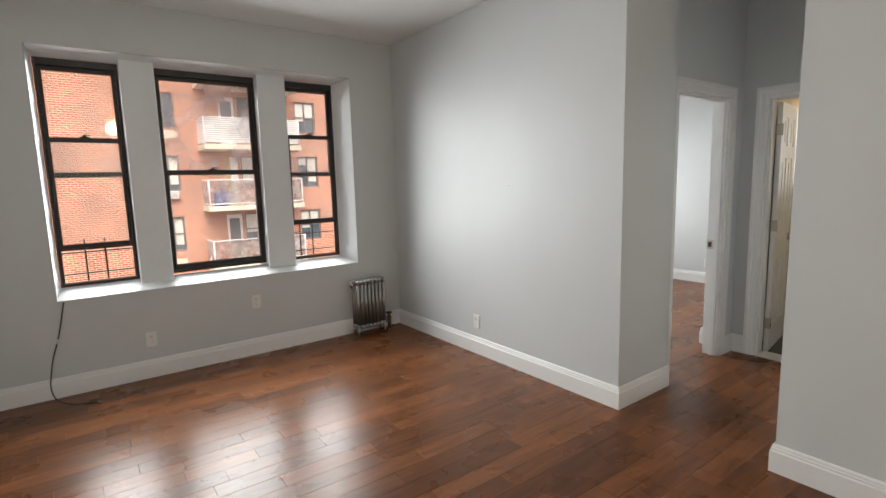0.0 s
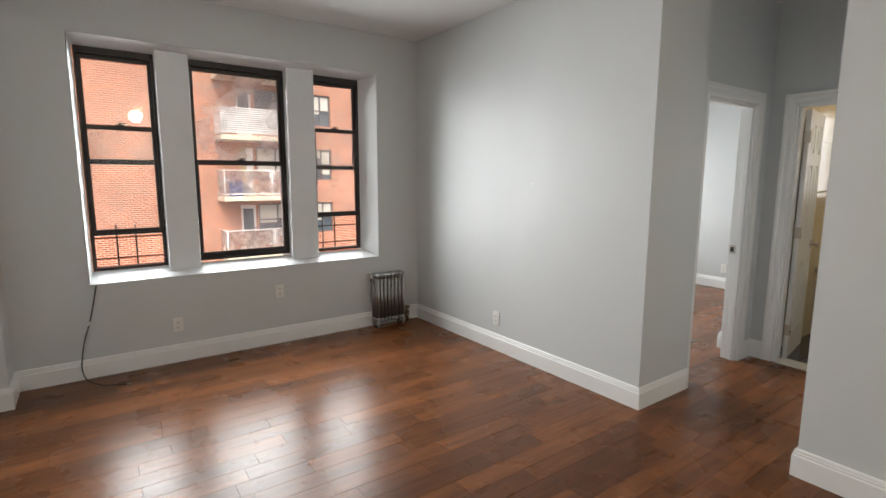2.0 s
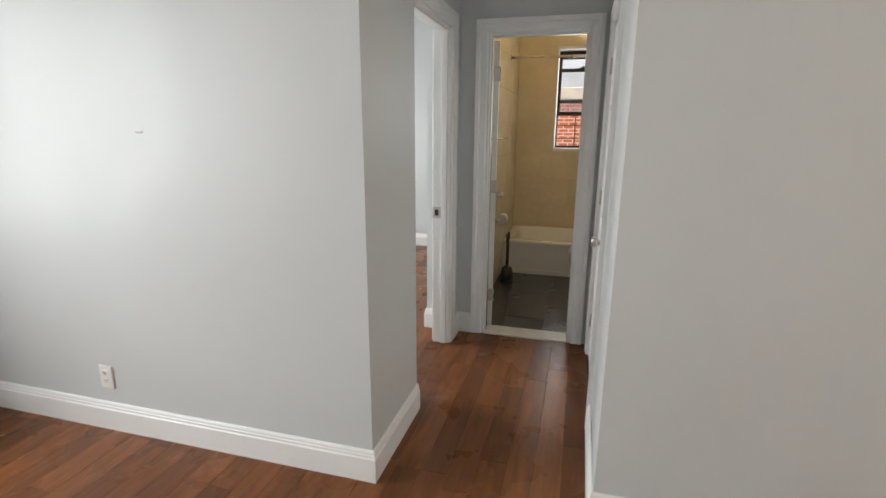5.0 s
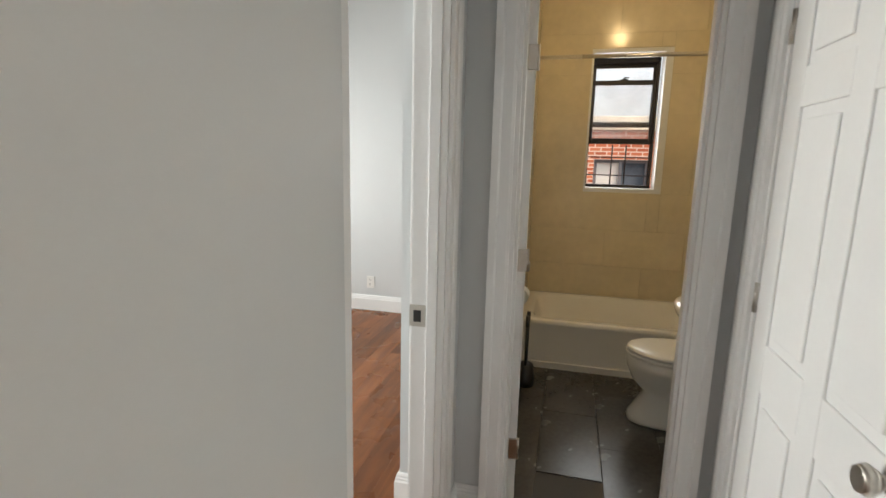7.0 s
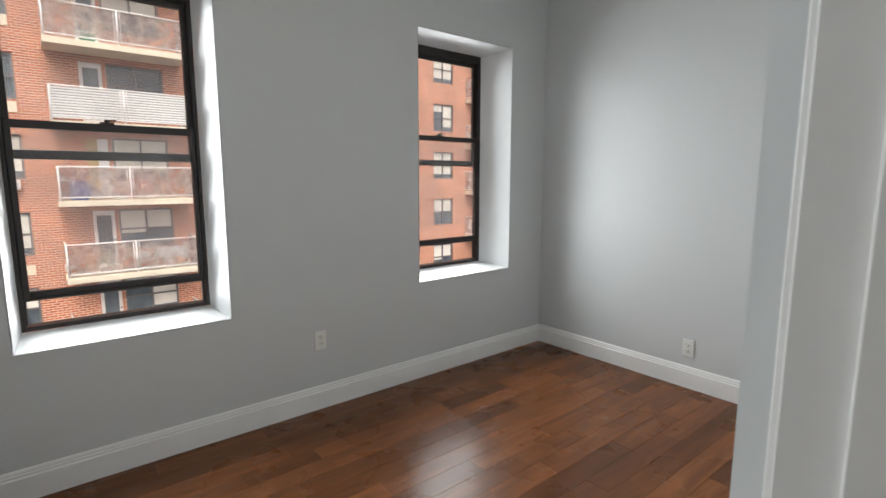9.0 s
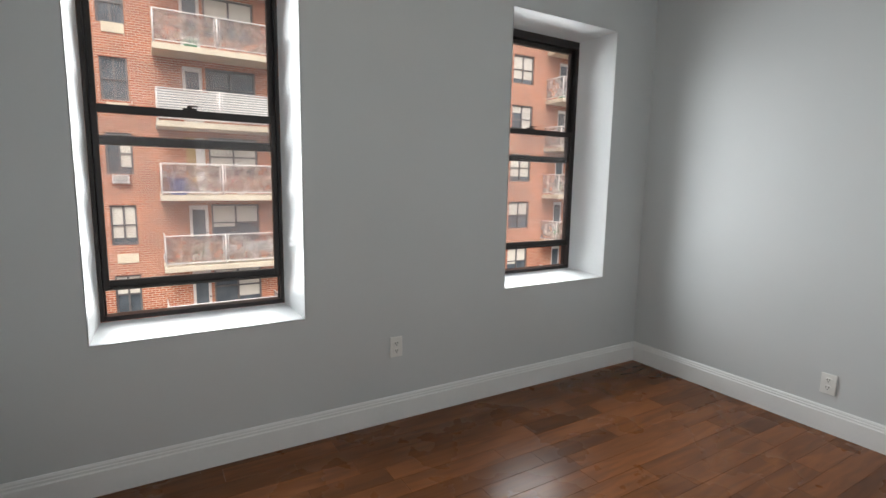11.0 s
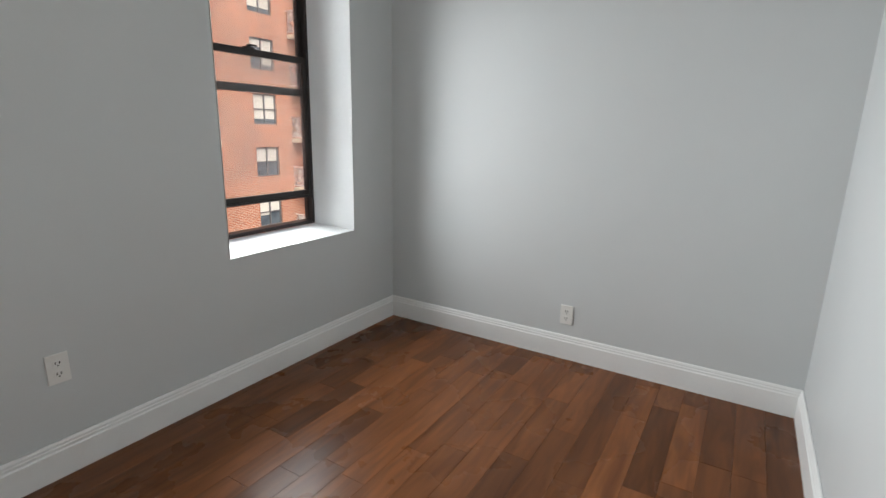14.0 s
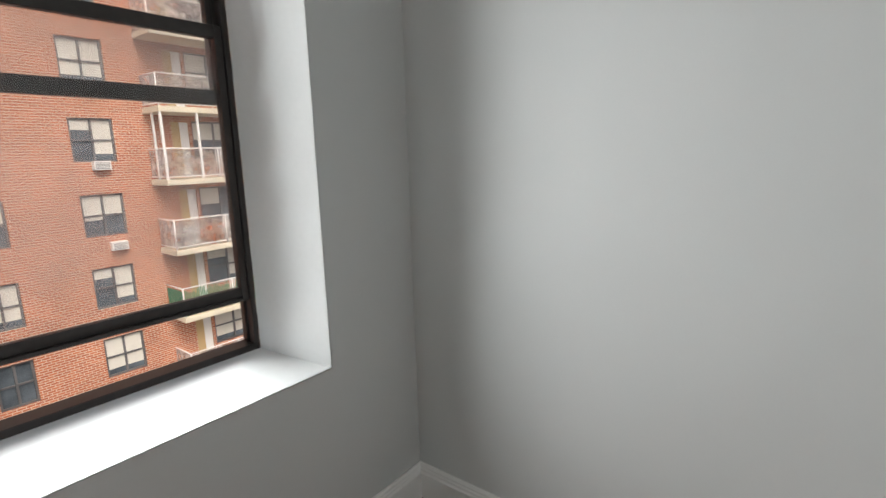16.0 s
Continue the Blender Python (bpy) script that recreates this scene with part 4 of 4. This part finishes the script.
def bicycle(x, y, z, paint):
    root = tagged(new("bicycle"), "small bicycle leaning on a far balcony", "bicycle", "balcony things")
    for dx in (0, 0.8):
        bm = bmesh.new()
        add_loft(bm, [[(x + dx + (0.25 + 0.02 * math.cos(b)) * math.cos(a), y + 0.02 * math.sin(b), z + 0.27 + (0.25 + 0.02 * math.cos(b)) * math.sin(a)) for b in (0, 1.57, 3.14, 4.71)] for a in [k * math.pi / 10 for k in range(21)]], caps=(False, False))
        mesh("tyre", bm, WHITEP, root)
    bm = bmesh.new()
    P = [(0, 0.27), (0.25, 0.62), (0.65, 0.62), (0.8, 0.27), (0.35, 0.27)]
    for a, b in ((0, 4), (0, 1), (1, 4), (1, 2), (2, 4), (2, 3)):
        add_tube(bm, (x + P[a][0], y, z + P[a][1]), (x + P[b][0], y, z + P[b][1]), 0.022, seg=6)
    add_tube(bm, (x + 0.25, y, z + 0.62), (x + 0.22, y, z + 0.74), 0.02, seg=6)
    add_box(bm, x + 0.10, y - 0.05, z + 0.74, x + 0.32, y + 0.05, z + 0.79, 0, 0.01)
    add_tube(bm, (x + 0.65, y - 0.2, z + 0.8), (x + 0.65, y + 0.2, z + 0.8), 0.015, seg=6)
    add_tube(bm, (x + 0.65, y, z + 0.62), (x + 0.65, y, z + 0.8), 0.02, seg=6)
    mesh("frame", bm, paint, root)


bicycle(3.06, 18.8, 0.742, PINK)
bicycle(1.66, 18.7, -1.558, ORANGE)
bm = bmesh.new()
add_box(bm, 1.71, 18.5, 0.742, 2.16, 18.85, 1.25, 0, 0.03)
add_box(bm, 1.68, 18.47, 1.25, 2.19, 18.88, 1.30, 0, 0.01)
tagged(mesh("storage_bin", bm, BLUE), "blue plastic storage bin on a far balcony", "bin")
bm = bmesh.new()
add_box(bm, 3.81, 18.55, -1.15, 4.81, 18.6, -0.87, 0, 0.01)
for x in (3.81, 4.73):
    add_box(bm, x, 18.5, -1.558, x + 0.06, 18.85, -0.85, 0, 0.01)
for i in range(5):
    add_box(bm, 3.87, 18.5 + i * 0.07, -1.21, 4.73, 18.55 + i * 0.07, -1.18)
tagged(mesh("bench", bm, WHITEP), "white slatted bench on a far balcony", "bench")
bm = bmesh.new()
add_loft(bm, [oval(11.5, 18.6, -1.558, 0.14, 0.14, 14), oval(11.5, 18.6, -1.15, 0.17, 0.17, 14), oval(11.5, 18.6, -0.85, 0.08, 0.08, 14)])
tagged(mesh("bag", bm, ORANGE), "orange bag standing on a far balcony", "bag")
bm = bmesh.new()
add_box(bm, 10.5, 18.45, -1.558, 10.9, 18.9, -0.8, 0, 0.04)
tagged(mesh("storage_box", bm, PLASTIC), "white box on a far balcony", "box")

# the building beyond the bathroom window
rear = tagged(new("rear_building"), "low red brick building behind the bathroom window", "building")
wall("wall", "y", 10.0, 10.3, -14, 6, -11.0, 2.05, [(-1.75, -0.75, 0.25, 1.5)], BRICK, rear)
box_thing("parapet", 9.93, -14.05, 2.05, 10.4, 6.05, 2.3, CONC, rear, 0.01)
# black filler block, the darkness of the rooms put into its colour
box_thing("interior", 10.32, -14, -11, 16, 6, 2.0, HOLLOW, rear)
o = new("window", facade_window(1.0, 1.25, 3))
o.parent, o.matrix_world = rear, pose(10.08, -0.75, 0.25, 0, 0, -90)
ground = tagged(box_thing("ground", -400, -400, -11.3, 400, 400, -11.0, ASPH), "dark asphalt ground far below", kind="structure")

# ---- pieces of the floors ----
floor = tagged(box_thing("floor", XW - 0.1, -4.7, -0.2, XE + 0.2, YO - 0.02, -0.014, SUBFLOOR), "glossy red-brown stained oak plank floor", kind="structure")
PW = 0.118
LENGTHS = (0.36, 0.52, 0.68, 0.84, 1.02, 1.22)
plank_me = []
for ln in LENGTHS:
    bm = bmesh.new()
    g, h = 0.0003, 0.0008
    base = [(g, g), (ln - g, g), (ln - g, PW - g), (g, PW - g)]
    top = [(g + h, g + h), (ln - g - h, g + h), (ln - g - h, PW - g - h), (g + h, PW - g - h)]
    low = [bm.verts.new((x, y, -0.0145)) for x, y in base]
    mid = [bm.verts.new((x, y, -0.0008)) for x, y in base]
    up = [bm.verts.new((x, y, 0.0)) for x, y in top]
    for k in range(4):
        j = (k + 1) % 4
        bm.faces.new((low[k], low[j], mid[j], mid[k]))
        bm.faces.new((mid[k], mid[j], up[j], up[k]))
    bm.faces.new(up)
    me = bpy.data.meshes.new("plank")
    bmesh.ops.recalc_face_normals(bm, faces=bm.faces)
    bm.to_mesh(me)
    bm.free()
    me.materials.append(WOOD)
    plank_me.append(me)
lay = random.Random(11)
far = []
row = 0
y = -4.66
while y < 2.78:
    runs = [(-3.46, 0.06)] if y < -0.945 else [(-3.46, 1.69)] if y < 0.1 else [(-3.46, 0.07), (0.09, 4.2)]
    for start, stop in runs:
        x = start - lay.random() * 0.3
        while x < stop - 0.02:
            k = lay.randrange(6)
            fit = min(1.0, (stop - x) / LENGTHS[k])
            if y < -1.75:
                far.append((x, y, LENGTHS[k] * fit))
            else:
                o = new("plank", plank_me[k])
                o.parent, o.location, o.scale = floor, (x, y, lay.uniform(-0.0003, 0.0003)), (fit, 1, 1)
            x += LENGTHS[k]
    y += PW
bm = bmesh.new()
for x, yy, ln in far:
    add_box(bm, x + 0.0007, yy + 0.0007, -0.0145, x + ln - 0.0007, yy + PW - 0.0007, -0.0002)
tagged(mesh("planks", bm, WOOD, floor), kind="stuff")

saddle = tagged(box_thing("door_saddle", 1.645, -0.745, -0.012, 1.80, -0.155, 0.012, MARBLE, None, 0.005), "pale stone saddle under the bathroom door", "threshold")
bath_floor = tagged(box_thing("floor_bath", 1.79, -1.512, -0.013, 4.08, -0.028, -0.002, GROUTF), "large dark slate bathroom floor tiles", kind="structure")
bm = bmesh.new()
add_box(bm, 0.0015, 0.0015, -0.004, 0.5985, 0.2985, 0.004, 0, 0.0015)
tile_data = mesh("tile", bm, TILEF, bath_floor)
tile_data.location = (1.80, -1.45, 0)
bm = bmesh.new()
for r in range(5):
    for c in range(5):
        x0, y0 = 1.72 + c * 0.6 - (0.28 if r % 2 else 0.0), -1.465 + r * 0.3
        if r == 0 and c == 0:
            tile_data.location = (1.80, y0, 0)
            continue
        if x0 < 1.5 or x0 > 3.4:
            continue
        o = new("tile", tile_data.data)
        o.parent, o.location = bath_floor, (x0 if x0 > 1.79 else 1.795, y0, lay.uniform(-0.0006, 0.0006) - (0.0008 if x0 < 1.79 else 0))
bm.free()


def wall_tiles(parent_name, m, width, height, skip):
    """Large cream wall tiles proud of their grout."""
    parent = bpy.data.objects[parent_name]
    bm = bmesh.new()
    tw, th = 0.60, 0.30
    add_box(bm, 0.001, -0.006, 0.001, tw - 0.001, 0.0, th - 0.001, 0, 0.0012)
    shape = bpy.data.meshes.new("tile")
    bmesh.ops.recalc_face_normals(bm, faces=bm.faces)
    bm.to_mesh(shape)
    bm.free()
    shape.materials.append(TILEW)
    bits = bmesh.new()
    cut = False
    for r in range(int(height / th) + 1):
        c = -0.3 if r % 2 else 0.0
        while c < width:
            a0, a1, b0, b1 = max(0, c), min(width, c + tw), r * th, min(height, r * th + th)
            if a1 - a0 > 0.02 and b1 - b0 > 0.01:
                s = skip
                hit = s and a1 > s[0] and a0 < s[1] and b1 > s[2] and b0 < s[3]
                if not hit and a1 - a0 > tw - 0.001 and b1 - b0 > th - 0.001:
                    o = new("tile", shape)
                    o.parent = parent
                    o.matrix_world = m @ pose(a0, 0, b0)
                else:
                    rects = [(a0, a1, b0, b1)]
                    if hit:
                        rects = [(a0, min(a1, s[0]), b0, b1), (max(a0, s[1]), a1, b0, b1), (max(a0, s[0]), min(a1, s[1]), b0, min(b1, s[2])), (max(a0, s[0]), min(a1, s[1]), max(b0, s[3]), b1)]
                    for p, q, u, v in rects:
                        if q - p > 0.006 and v - u > 0.006:
                            add_box(bits, p + 0.001, -0.006, u + 0.001, q - 0.001, 0.0, v - 0.001)
                            cut = True
            c += tw
    bits.transform(m)
    if cut:
        mesh("cut_tiles", bits, TILEW, parent)
    else:
        bits.free()


wall_tiles("wall_bath_east", pose(4.079, -0.03, 0.0, 0, 0, -90), 1.48, 2.79, (0.406, 0.992, 1.198, 2.295))
wall_tiles("wall_bath_south", pose(4.07, -1.509, 0.0, 0, 0, 180), 2.28, 2.79, None)
wall_tiles("wall_bath_north", pose(1.79, -0.031, 0.0), 2.28, 2.79, None)
